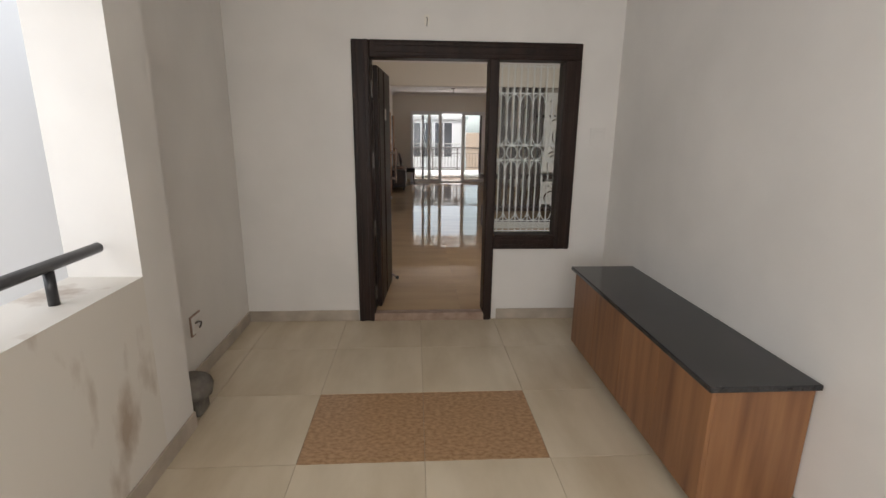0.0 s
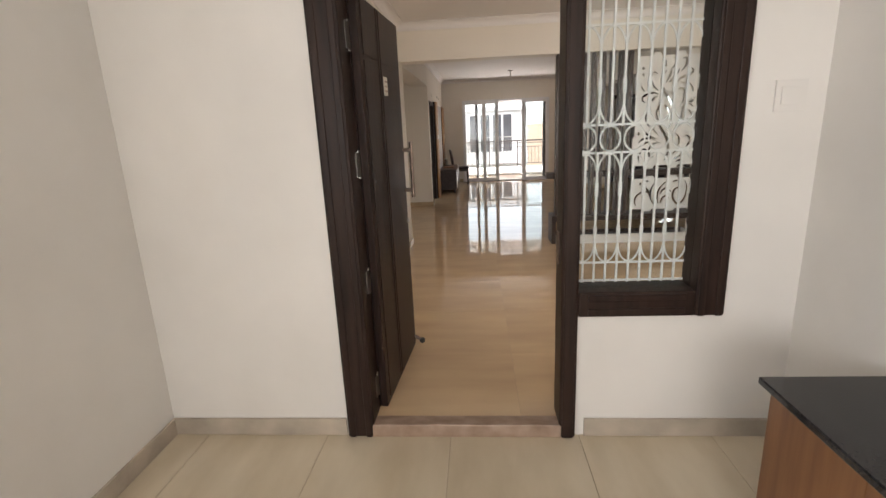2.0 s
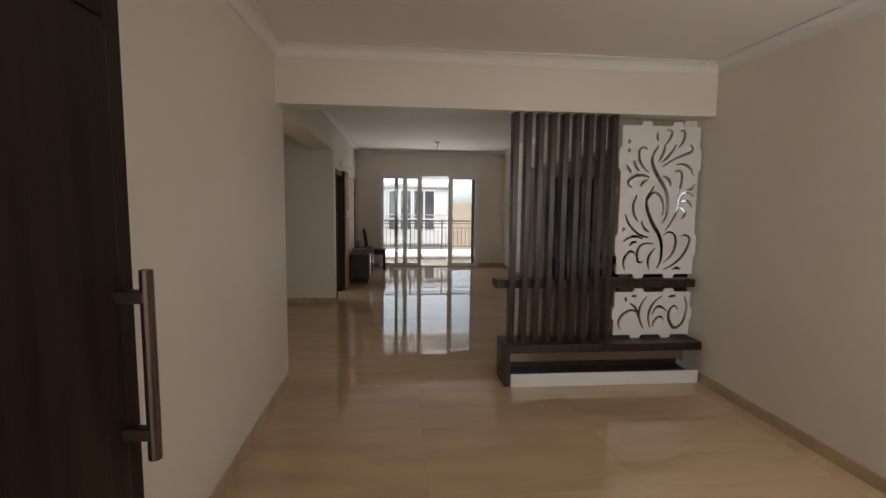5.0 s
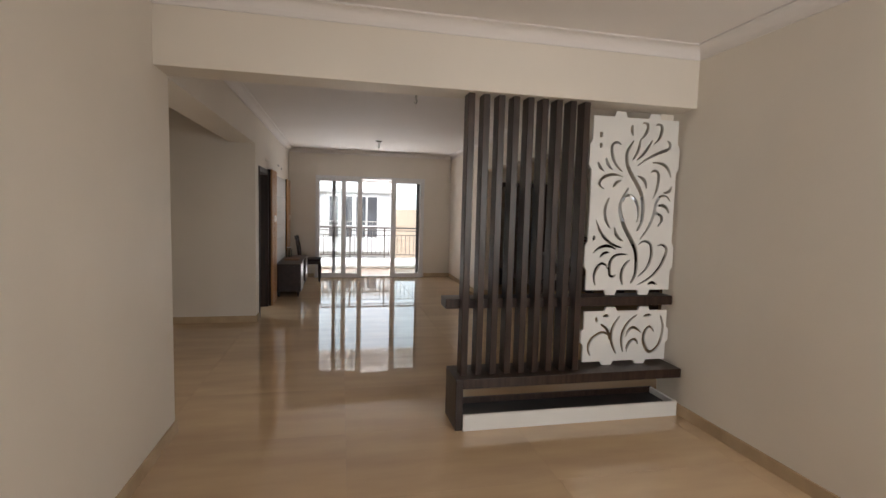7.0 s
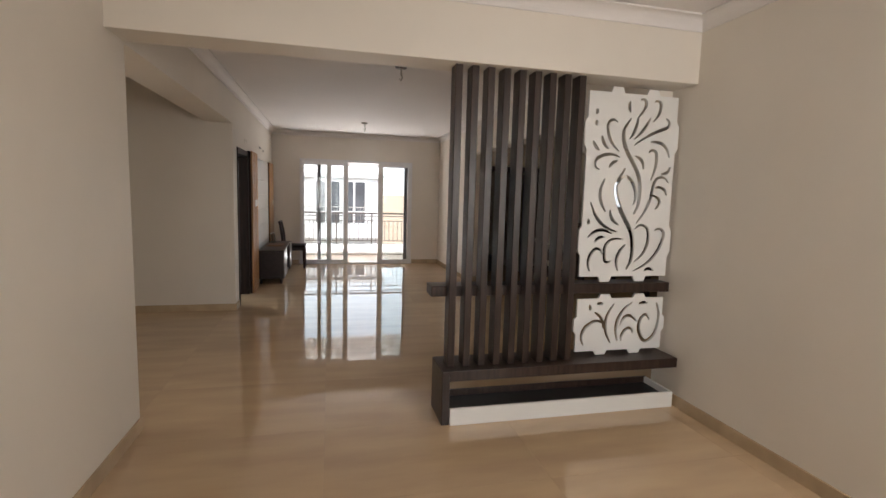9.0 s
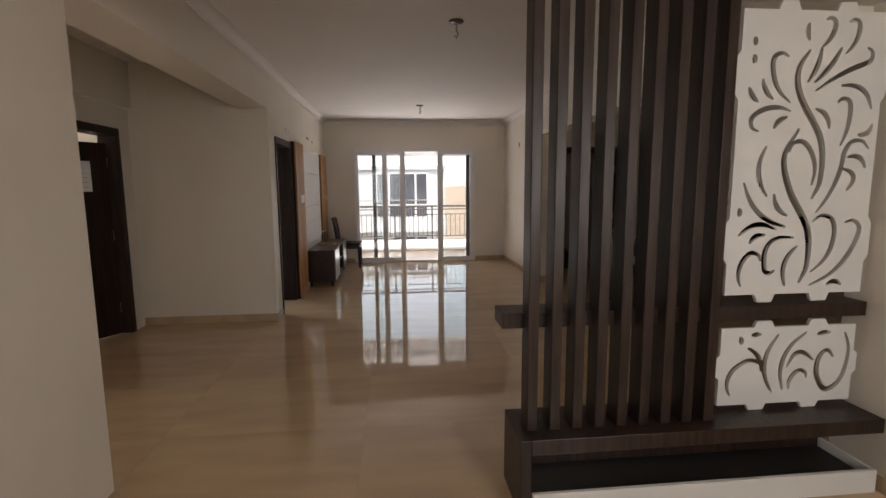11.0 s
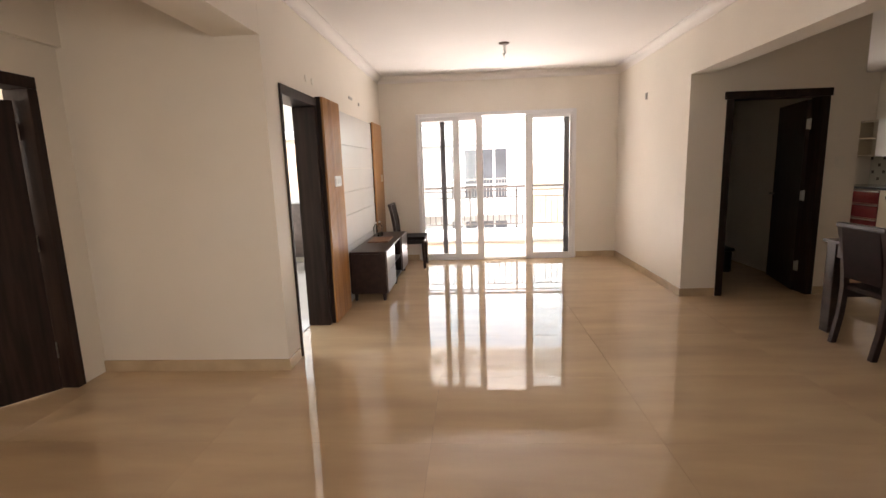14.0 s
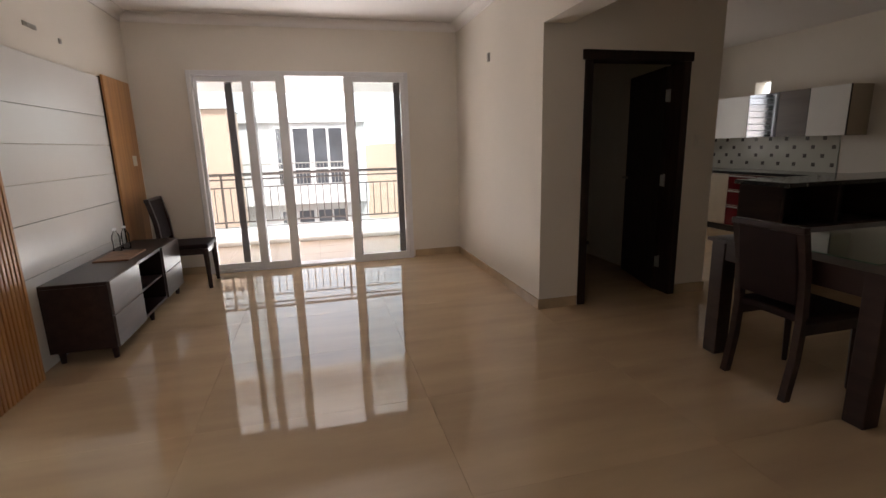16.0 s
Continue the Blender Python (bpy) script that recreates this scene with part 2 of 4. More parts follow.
# floors
setting("floor", boxes((LX - 0.2, RX + 0.2, 0.02, BEAM1 - 0.2, -0.2, -0.003), (-4.8, 7.8, BEAM1 - 0.2, FARY + 0.18, -0.2, -0.003)), M_BED, "polished beige marble floor with faint brown veins", "floor")
setting("ceiling", boxes((LX - 0.2, RX + 0.2, 0.2, BEAM1 - 0.2, CZ, CZ + 0.15), (-4.8, 7.8, BEAM1 - 0.2, FARY + 0.18, CZ, CZ + 0.15)), M_CEIL, "flat off-white painted ceiling", "ceiling")
setting("beam_passage_east", boxes((-0.985, LX - 0.001, BEAM1, ALY, ALZ, CZ)), M_WALL, "cream plastered beam at the mouth of the passage", "beam")
setting("beam_passage_west", boxes((ALX, ALX + 0.045, 6.19, ALY, ALZ - 0.02, CZ)), M_WALL, "cream plastered beam over the passage door", "beam")
setting("beam_passage_wall", boxes((ALX, ALX + 0.02, BEAM1, 6.19, ALZ, CZ)), M_WALL, "cream plastered beam along the passage wall", "beam")

# door wall with opening for door and side light, plus an unseen one for the fill lamp
setting("wall_entrance", boxes((-1.7, -0.46, 0, 0.2, -0.2, CZ + 0.1), (1.38, 1.92, 0, 0.2, -0.2, CZ + 0.1), (1.92, 2.98, 0, 0.2, -0.2, 0.97), (1.92, 2.98, 0, 0.2, 2.23, CZ + 0.1), (2.98, 3.3, 0, 0.2, -0.2, CZ + 0.1),
                               (-0.46, 1.38, 0, 0.2, 2.31, CZ + 0.1), (0.71, 1.38, 0, 0.2, -0.2, 0.64)),
        M_LOBBY, "off-white painted wall around the entrance door", "wall")
# unseen slab, added only to block sun from the entry opening
setting("sunshade", boxes((1.96, 3.4, -1.6, -0.001, 2.3, 2.38)), M_FACADE, "unseen slab added to keep direct sun out of the entry opening", "sunshade")
setting("wall_entry_west", boxes((LX - 0.2, LX, 0.2, BEAM1, 0, CZ)), M_WALL, "cream painted wall of the entry", "wall")
setting("wall_entry_east", boxes((RX, RX + 0.2, 0.2, BEAM1, 0, CZ)), M_WALL, "cream painted wall of the entry", "wall")
setting("beam_entry", boxes((LX, RX, BEAM0, BEAM1, BEAMZ, CZ)), M_WALL, "cream plastered ceiling beam", "beam")
setting("beam_east", boxes((PX, PX + 0.22, BEAM1, PY, PZ, CZ)), M_WALL, "cream plastered ceiling beam", "beam")
# alcove and bedroom walls
LD0, LD1, LDZ = 6.38, 7.13, 2.08
setting("wall_alcove", boxes((ALX - 0.15, ALX, 5.3, LD0 + 0.02, 0, CZ), (ALX - 0.15, ALX, BEAM1, 5.3, 2.1, CZ), (ALX - 0.15, ALX, LD1 - 0.02, ALY + 0.2, 0, CZ),
                             (ALX - 0.15, ALX, LD0 + 0.02, LD1 - 0.02, LDZ - 0.02, CZ)), M_WALL, "cream painted passage wall", "wall")
setting("wall_alcove_south", boxes((-4.6, LX - 0.2, BEAM1 - 0.2, BEAM1, 0, CZ)), M_WALL, "cream painted wall", "wall")
setting("wall_alcove_north", boxes((ALX, LX, ALY, ALY + 0.2, 0, CZ), (-4.6, ALX - 0.15, ALY, ALY + 0.2, 0, CZ)), M_WALL, "cream painted wall of the passage", "wall")
BD0, BD1, BDZ = 7.585, 8.40, 2.065
setting("wall_living_west", boxes((LX - 0.18, LX, ALY + 0.2, BD0 + 0.02, 0, CZ), (LX - 0.18, LX, BD1 - 0.02, FARY, 0, CZ),
                                  (LX - 0.18, LX, BD0 + 0.02, BD1 - 0.02, BDZ - 0.02, CZ)), M_WALL, "cream painted living room wall", "wall")
# far wall with the sliding door and the bedroom window
SX0, SX1, SZ = -0.115, 2.25, 2.215
WX0, WX1, WZ0, WZ1 = -2.75, -1.35, 0.95, 2.12
F0, F1 = FARY, FARY + 0.18
setting("wall_north", boxes((-4.6, WX0, F0, F1, 0, CZ), (WX0, WX1, F0, F1, 0, WZ0), (WX0, WX1, F0, F1, WZ1, CZ), (WX1, SX0, F0, F1, 0, CZ),
                            (SX1, PX + 0.2, F0, F1, 0, CZ), (SX0, SX1, F0, F1, SZ, CZ)), M_WALL, "cream painted wall of the balcony door", "wall")
setting("wall_bath", boxes((-4.6, ALX - 0.15, 5.3, 5.4, 0, CZ)), M_WALL, "plain wall of the wash room", "wall")
M_BEDFLOOR = mat("grey_vitrified_tile", (0.56, 0.53, 0.51), 0.06, var=0.04, scale=1.5, bump_scale=2)
setting("floor_bedroom", boxes((-4.6, LX - 0.181, ALY + 0.2, FARY, 0.001, 0.006)), M_BEDFLOOR, "glossy grey bedroom floor", "floor")
setting("wall_bedroom_west", boxes((-4.8, -4.6, BEAM1 - 0.2, F1, 0, CZ)), M_WALL, "plain painted wall", "wall")
# pier and kitchen walls
KD0, KD1, KDZ = 3.225, 4.20, 2.07
setting("wall_pier", boxes((PX, PX + 0.2, PY, FARY, 0, CZ), (PX + 0.2, KD0 + 0.02, PY, PY + 0.15, 0, CZ), (KD1 - 0.02, 4.51, PY, PY + 0.15, 0, CZ),
                           (KD0 + 0.02, KD1 - 0.02, PY, PY + 0.15, KDZ - 0.02, CZ), (4.36, 4.51, PY + 0.15, 12.9, 0, CZ)),
        M_WALL, "cream painted wall around the utility door", "wall")
setting("wall_utility", boxes((PX + 0.2, 4.36, 11.3, 11.47, 0, CZ)), M_WALL, "plain wall of the utility room", "wall")
KX = 7.6
setting("wall_kitchen_east", boxes((KX, KX + 0.2, BEAM1, 11.44, 0, CZ), (KX, KX + 0.2, 11.7, 13.1, 0, CZ), (KX, KX + 0.2, 11.44, 11.7, 0, 1.98), (KX, KX + 0.2, 11.44, 11.7, 2.17, CZ)), M_WALL, "cream painted kitchen wall", "wall")
setting("wall_kitchen_north", boxes((4.36, 5.0, 12.9, 13.1, 0, CZ), (5.0, 6.4, 12.9, 13.1, 0, 1.0), (5.0, 6.4, 12.9, 13.1, 2.2, CZ), (6.4, KX, 12.9, 13.1, 0, CZ)),
        M_WALL, "cream painted kitchen wall with a window", "wall")
setting("floor_kitchen", boxes((4.36, KX + 0.2, F1, 13.1, -0.2, 0)), M_FLOOR, "polished beige marble floor", "floor")
setting("ceiling_kitchen", boxes((4.36, KX + 0.2, F1, 13.1, CZ, CZ + 0.15)), M_CEIL, "off-white kitchen ceiling", "ceiling")
setting("wall_dining_south", boxes((RX + 0.2, KX, BEAM1 - 0.2, BEAM1, 0, CZ)), M_WALL, "cream painted dining wall", "wall")

# lobby outside the door
PAR, PILY = -1.28, -1.6
setting("floor_lobby", boxes((-1.7, 1.95, -7, 0.02, -0.3, LZ - 0.004)), M_GROUT, "lobby floor bed under the marble tiles", "floor")
setting("ceiling_lobby", boxes((-1.7, 1.95, -7, 0, 2.95, 3.1)), M_CEIL, "white lobby ceiling", "ceiling")
setting("wall_lobby_east", boxes((1.75, 1.95, -7, 0, -0.2, 2.95)), M_LOBBY, "off-white painted lobby wall", "wall")
setting("wall_lobby_west", boxes((-1.7, -1.49, PILY, 0, -0.2, 2.95)), M_LOBBY, "off-white painted lobby wall", "wall")
setting("wall_lobby_south", boxes((-1.7, 1.95, -7.2, -7, -0.2, 3.1)), M_LOBBY, "off-white painted lobby wall", "wall")
setting("column_lobby", boxes((-1.62, PAR, -1.905, PILY, -0.2, 2.95)), M_LOBBY, "off-white painted column beside the opening", "column")
setting("parapet_lobby", boxes((-1.62, PAR, -7, -1.905, -0.2, 0.95)), M_STAIN, "low off-white parapet wall with brown stains", "wall")
setting("lintel_lobby", boxes((-1.62, PAR, -7, -1.905, 2.5, 2.95)), M_LOBBY, "off-white painted lintel", "wall")


# cornices under the ceiling
def cornice(x0, y0, x1, y1, nx, ny, z=CZ, s=0.09):
    """Coved moulding along a wall line; (nx, ny) points into the room."""
    bm = bmesh.new()
    prof = [(0, -s), (0.012, -s)]
    for i in range(7):
        a = math.pi / 2 * i / 6
        prof.append((0.012 + (s - 0.024) * (1 - math.cos(a)), -s + 0.012 + (s - 0.024) * math.sin(a)))
    prof += [(s, -0.012), (s, 0), (0, 0)]
    ends = []
    for x, y in ((x0, y0), (x1, y1)):
        ends.append([bm.verts.new((x + nx * d, y + ny * d, z + h - 0.001)) for d, h in prof])
    k = len(prof)
    for i in range(k):
        j = (i + 1) % k
        bm.faces.new((ends[0][i], ends[0][j], ends[1][j], ends[1][i]))
    bm.faces.new(ends[0][::-1])
    bm.faces.new(ends[1])
    setting("cornice", bm, M_CEIL, "coved plaster cornice under the ceiling", "trim")


cornice(LX, 0.2, LX, BEAM0, 1, 0)
cornice(RX, 0.2, RX, BEAM0, -1, 0)
cornice(LX, BEAM0, RX, BEAM0, 0, -1)
cornice(LX, BEAM1, PX, BEAM1, 0, 1)
cornice(LX, BEAM1, LX, FARY, 1, 0)
cornice(PX, BEAM1, PX, FARY, -1, 0)
cornice(LX, FARY, PX, FARY, 0, -1)


def skirting(bm, name="baseboard", m=M_SKIRT, label="beige marble skirting"):
    setting(name, bm, m, label, "baseboard")


T, H = 0.014, 0.085
skirting(boxes((LX, LX + T, 0.2, BEAM1 + T, 0, H), bevel=0.002))
skirting(boxes((LX - 0.2, LX, BEAM1, BEAM1 + T, 0, H)))
skirting(boxes((RX - T, RX, 0.2, BEAM1 + T, 0, H), bevel=0.002))
skirting(boxes((ALX, ALX + T, 5.3, LD0, 0, H), bevel=0.002))
skirting(boxes((ALX, LX + T, ALY - T, ALY, 0, H), bevel=0.002))
skirting(boxes((LX, LX + T, ALY, BD0 - 0.03, 0, H), bevel=0.002))
skirting(boxes((LX, SX0 - 0.03, FARY - T, FARY, 0, H), bevel=0.002))
skirting(boxes((SX1 + 0.03, PX, FARY - T, FARY, 0, H), bevel=0.002))
skirting(boxes((PX - T, PX, PY - T, FARY - T, 0, H), bevel=0.002))
skirting(boxes((PX, KD0 - 0.01, PY - T, PY, 0, H), bevel=0.002))
skirting(boxes((KD1 + 0.01, 4.51 + T, PY - T, PY, 0, H), bevel=0.002))
skirting(boxes((4.51, 4.51 + T, PY, 12.9, 0, H)))
skirting(boxes((0.77, 1.735, -T, 0, LZ, LZ + 0.1), bevel=0.003), m=M_SKIRT2, label="worn grey-beige lobby skirting")
skirting(boxes((-1.49, -0.5, -T, 0, LZ, LZ + 0.1), bevel=0.003), m=M_SKIRT2, label="worn grey-beige lobby skirting")
skirting(boxes((-1.49, -1.476, PILY, -T, LZ, LZ + 0.1), bevel=0.003), m=M_SKIRT2, label="worn grey-beige lobby skirting")
skirting(boxes((PAR, PAR + T, -7, PILY, LZ, LZ + 0.1), bevel=0.003), m=M_SKIRT2, label="worn grey-beige lobby skirting")
skirting(boxes((1.736, 1.75, -7, -T, LZ, LZ + 0.1), bevel=0.003), m=M_SKIRT2, label="worn grey-beige lobby skirting")
setting("threshold", boxes((-0.36, 0.66, -0.03, 0.06, LZ, 0.004), bevel=0.006), M_THRESH, "brown stone door sill", "threshold")

# ---- entrance door frame ----
fr = tagged(thing("door_frame", "dark walnut entrance door frame with a glazed side light", "door frame"), kind="structure")


def moulded_bar(name, x0, x1, z0, z1, parent, upright):
    """Frame member with a raised outer lip and a stepped inner edge."""
    bm = boxes((x0, x1, -0.03, 0.15, z0, z1), bevel=0.008)
    if upright:
        add_box(bm, x0 + 0.012, x0 + 0.045, -0.037, -0.028, z0, z1, 0.004)
        add_box(bm, x1 - 0.045, x1 - 0.012, -0.037, -0.028, z0, z1, 0.004)
    else:
        add_box(bm, x0 + 0.045, x1 - 0.045, -0.036, -0.028, z0 + 0.012, z0 + 0.045, 0.006)
        add_box(bm, x0 + 0.045, x1 - 0.045, -0.036, -0.028, z1 - 0.045, z1 - 0.012, 0.006)
    return part(name, bm, M_DARKWOOD, parent)


moulded_bar("jamb", -0.49, -0.345, LZ + 0.002, 2.345, fr, True)
part("rebate", boxes((-0.489, -0.342, 0.15, 0.215, 0.0, 2.345)), M_DARKWOOD, fr)
moulded_bar("jamb", 0.64, 0.722, LZ + 0.002, 2.21, fr, True)
moulded_bar("jamb", 1.272, 1.41, 0.608, 2.21, fr, True)
moulded_bar("head", -0.345, 1.41, 2.21, 2.345, fr, False)
moulded_bar("sill", 0.722, 1.272, 0.608, 0.735, fr, False)
pane = part("pane", boxes((0.722, 1.272, 0.045, 0.051, 0.735, 2.21)), M_GLASS, fr)
pane.visible_shadow = False

part("strike_plate", boxes((0.632, 0.641, 0.05, 0.11, 0.86, 1.02), bevel=0.002), M_BRONZE, fr, "dark bronze strike plate")

# white steel grille in the side light
gr = thing("window_grille", "white enamelled steel grille with rings and spear bars", "grille")
GY, GX0, GX1 = 0.135, 0.715, 1.28
NB = 11
gp = (GX1 - GX0) / (NB - 1)
for z in (0.745, 0.84, 1.39, 1.52, 1.96, 2.18):
    part("rail", boxes((GX0, GX1, GY - 0.004, GY + 0.004, z - 0.005, z + 0.005)), M_GRILLE, gr)
for i in range(NB):
    x = GX0 + i * gp
    bm = boxes((x - 0.005, x + 0.005, GY - 0.005, GY + 0.005, 0.735, 1.39), (x - 0.005, x + 0.005, GY - 0.005, GY + 0.005, 1.52, 2.2))
    part("bar", bm, M_GRILLE, gr)
    if i % 2 == 0:
        part("spear", boxes((x - 0.009, x + 0.009, GY - 0.006, GY + 0.006, 1.18, 1.25), bevel=0.003), M_GRILLE, gr)
        part("spear", boxes((x - 0.009, x + 0.009, GY - 0.006, GY + 0.006, 1.66, 1.73), bevel=0.003), M_GRILLE, gr)
        part("spear", boxes((x - 0.009, x + 0.009, GY - 0.006, GY + 0.006, 0.97, 1.03), bevel=0.003), M_GRILLE, gr)
for i in range(5):
    cx = GX0 + (2 * i + 1) * gp
    ring = [(cx + 0.048 * math.cos(a), GY, 1.455 + 0.058 * math.sin(a)) for a in np.linspace(0, 2 * math.pi, 20, endpoint=False)]
    part("ring", add_path(bmesh.new(), ring, 0.005, True), M_GRILLE, gr)
    for zc, s in ((1.39, -1), (1.52, 1), (0.84, 1), (1.96, -1)):
        arc = [(cx - gp * math.cos(a), GY, zc + s * (0.11 * (1 - math.sin(a)) + 0.005)) for a in np.linspace(0, math.pi, 13)]
        part("loop", add_path(bmesh.new(), arc, 0.0045), M_GRILLE, gr)

# entrance door leaf, standing open
dl = thing("entrance_door", "dark walnut panelled entrance door standing wide open", "door", at=(-0.335, 0.135, 0), rz=86)
DW, DT = 0.83, 0.04
part("leaf", boxes((0, DW, -DT, 0, 0.012, 2.17), bevel=0.004), M_DARKWOOD, dl)
FY = -DT
for z0, z1 in ((0.05, 1.88), (1.90, 2.16)):
    part("panel", boxes((0.05, DW - 0.05, FY - 0.007, FY + 0.001, z0, z1), bevel=0.004), M_DARKWOOD, dl)
for x in (0.30, 0.34):
    part("groove_bead", boxes((x, x + 0.012, FY - 0.013, FY - 0.006, 0.05, 2.16), bevel=0.003), M_DARKWOOD, dl)
bm = tube((DW - 0.06, FY - 0.06, 1.10), (DW - 0.06, FY - 0.06, 1.46), 0.012, 12)
pull = part("pull_handle", bm, M_BRONZE, dl, "long bronze pull handle")
for z in (1.15, 1.41):
    part("standoff", boxes((DW - 0.072, DW - 0.048, FY - 0.06, FY, z - 0.012, z + 0.012), bevel=0.003), M_BRONZE, pull)
part("lock", lathe([(0.016, 0), (0.016, 0.008), (0.012, 0.012)], 14), M_STEEL, dl).matrix_basis = pose(DW - 0.06, FY - 0.007, 0.94, 90, 0, 0)
pl = part("number_plate", boxes((0.385, 0.455, FY - 0.013, FY - 0.006, 1.73, 1.83), bevel=0.002), M_PLASTIC, dl, "small ivory plate with pale print")
for i in range(3):
    part("print_bar", boxes((0.395, 0.445 - 0.015 * (i % 2), FY - 0.0145, FY - 0.0125, 1.75 + 0.025 * i, 1.758 + 0.025 * i)), M_THRESH, pl)
for z in (0.16, 0.77, 1.38, 1.98):
    hg = part("hinge", tube((0.0, 0.012, z - 0.07), (0.0, 0.012, z + 0.07), 0.011, 10), M_STEEL, dl, "steel butt hinge")
    part("hinge_leaf", boxes((-0.052, 0.0, 0.002, 0.008, z - 0.06, z + 0.06)), M_STEEL, hg)
st = part("door_stop", tube((DW - 0.05, FY - 0.005, 0.09), (DW - 0.05, FY - 0.06, 0.06), 0.012, 10), M_BRONZE, dl)
part("rubber_tip", lathe([(0.012, 0), (0.02, 0.01), (0.02, 0.03), (0.012, 0.035)], 12), M_RUBBER, st).matrix_basis = pose(DW - 0.05, FY - 0.06, 0.04)

# ---- shoe cabinet in the lobby ----
sc = thing("shoe_cabinet", "low teak veneer shoe cabinet with black granite top", "cabinet")
CY0, CY1 = -2.41, -0.64
part("body", boxes((1.30, 1.745, CY0, CY1, 0.0, 0.585), bevel=0.003), M_TEAK, sc)
n = 4
for i in range(n):
    a = CY0 + (CY1 - CY0) * i / n
    b = CY0 + (CY1 - CY0) * (i + 1) / n
    part("door", boxes((1.282, 1.30, a + 0.001, b - 0.001, 0.0, 0.58), bevel=0.0015), M_TEAK, sc)
part("top", boxes((1.25, 1.747, CY0 - 0.03, CY1 + 0.03, 0.585, 0.612), bevel=0.005), M_GRANITE, sc, "black granite top")
for y in (CY0 + 0.08, -1.54, CY1 - 0.08):
    for x in (1.36, 1.68):
        part("foot", boxes((x - 0.03, x + 0.03, y - 0.03, y + 0.03, LZ, 0.0), bevel=0.004), M_BLACK, sc)

# hand rail on the parapet
hr = thing("hand_rail", "black tubular hand rail on the parapet", "railing")
rail_r = 0.024
smooth(part("rail", tube((-1.42, -6.9, 1.11), (-1.42, -1.97, 1.11), rail_r, 16), M_BLACK, hr))
for y in (-2.28, -3.4, -4.5, -5.6):
    smooth(part("post", tube((-1.42, y, 0.95), (-1.42, y, 1.09), 0.02, 12), M_BLACK, hr))

# stone pot by the column
so = thing("stone_pot", "small weathered stone block with a rounded cap", "stone pot", at=(-1.355, -1.45, LZ))
part("base", boxes((-0.075, 0.075, -0.075, 0.075, 0, 0.12), bevel=0.02), M_STONE, so)
smooth(part("cap", lathe([(0.08, 0.115), (0.122, 0.125), (0.13, 0.17), (0.118, 0.215), (0.07, 0.245), (0.01, 0.25)], 11), M_STONE, so))

# wall plates and a scar left by a lamp
def wall_plate(name, label, category, x, y, z, w, h, axis, sgn, bits=2, m=M_PLASTIC):
    """A switch or socket plate on a wall; axis 'x' or 'y' is the wall's normal."""
    p = thing(name, label, category, at=(x, y, z))
    def slab(d0, d1, u0, u1, v0, v1, mm, nm):
        lo, hi = sorted((sgn * d0, sgn * d1))
        b = (lo, hi, u0, u1, v0, v1) if axis == "x" else (u0, u1, lo, hi, v0, v1)
        part(nm, boxes(b, bevel=0.0015), mm, p)
    slab(0, 0.009, -w / 2, w / 2, -h / 2, h / 2, m, "plate")
    for i in range(bits):
        u = -w / 2 + w * (i + 0.5) / bits
        slab(0.008, 0.014, u - w / bits * 0.32, u + w / bits * 0.32, -h * 0.28, h * 0.28, m, "rocker")
    return p


wall_plate("switch_plate", "painted-over blank switch plate on the lobby wall", "switch", 1.60, 0, 1.61, 0.13, 0.13, "y", -1, 1, M_LOBBY)
p = wall_plate("socket_box", "open socket box with bent wire ends", "socket", -1.49, -1.02, 0.34, 0.15, 0.13, "x", 1, 1, M_LOBBY)
for y0, y1, z0, z1 in ((-0.078, -0.07, -0.07, 0.07), (-0.07, 0.07, 0.062, 0.07), (-0.07, -0.03, -0.07, -0.062)):
    part("rim", boxes((0.0, 0.012, y0, y1, z0, z1)), M_THRESH, p, "brown broken plaster rim")
part("wire", add_path(bmesh.new(), [(0.012, -0.03, 0.01), (0.03, -0.01, 0.02), (0.03, 0.03, 0.0), (0.02, 0.05, -0.02), (0.03, 0.0, -0.03)], 0.006), M_STONE, p)
p = thing("lamp_hook", "small plaster scar with a wire above the door", "wire", at=(0.12, 0, 2.5))
part("box", boxes((-0.02, 0.02, -0.006, 0, -0.04, 0.04), bevel=0.002), M_PLASTIC, p)
part("wire", add_path(bmesh.new(), [(0, -0.006, 0.02), (0.005, -0.02, 0.0), (0.0, -0.02, -0.05)], 0.004), M_STONE, p)

# ---- entry screen ----
E2 = 4.2
scn = thing("room_divider", "dark wooden slatted screen with white fretwork panels and planter box", "room divider")
part("end_leg", boxes((1.195, 1.247, 3.885, E2, 0, 0.365), bevel=0.003), M_SCREEN, scn)
part("bench_board", boxes((1.247, RX - 0.005, 3.885, E2, 0.295, 0.365), bevel=0.003), M_SCREEN, scn)
part("shelf", boxes((1.14, RX - 0.005, 4.035, E2, 0.835, 0.905), bevel=0.003), M_SCREEN, scn)
PB = part("planter_front", boxes((1.25, 2.95, 3.87, 3.89, 0.0, 0.115), bevel=0.002), M_WHITE, scn, "white planter box")
# dark back and black fill stand in for the shade inside the planter
part("planter_back", boxes((1.25, 2.95, E2 - 0.02, E2, 0, 0.115), bevel=0.002), M_SCREEN, scn)
part("planter_side", boxes((2.93, 2.95, 3.892, E2 - 0.022, 0, 0.115), bevel=0.002), M_WHITE, scn)
part("planter_shade_fill", boxes((1.25, 2.928, 3.892, E2 - 0.022, 0, 0.07)), M_BLACK, scn)
NS = 9
for i in range(NS):
    x = 1.245 + i * 0.1075
    part("slat", boxes((x, x + 0.048, 3.965, 4.075, 0.366, BEAMZ), bevel=0.004), M_SCREEN, scn)
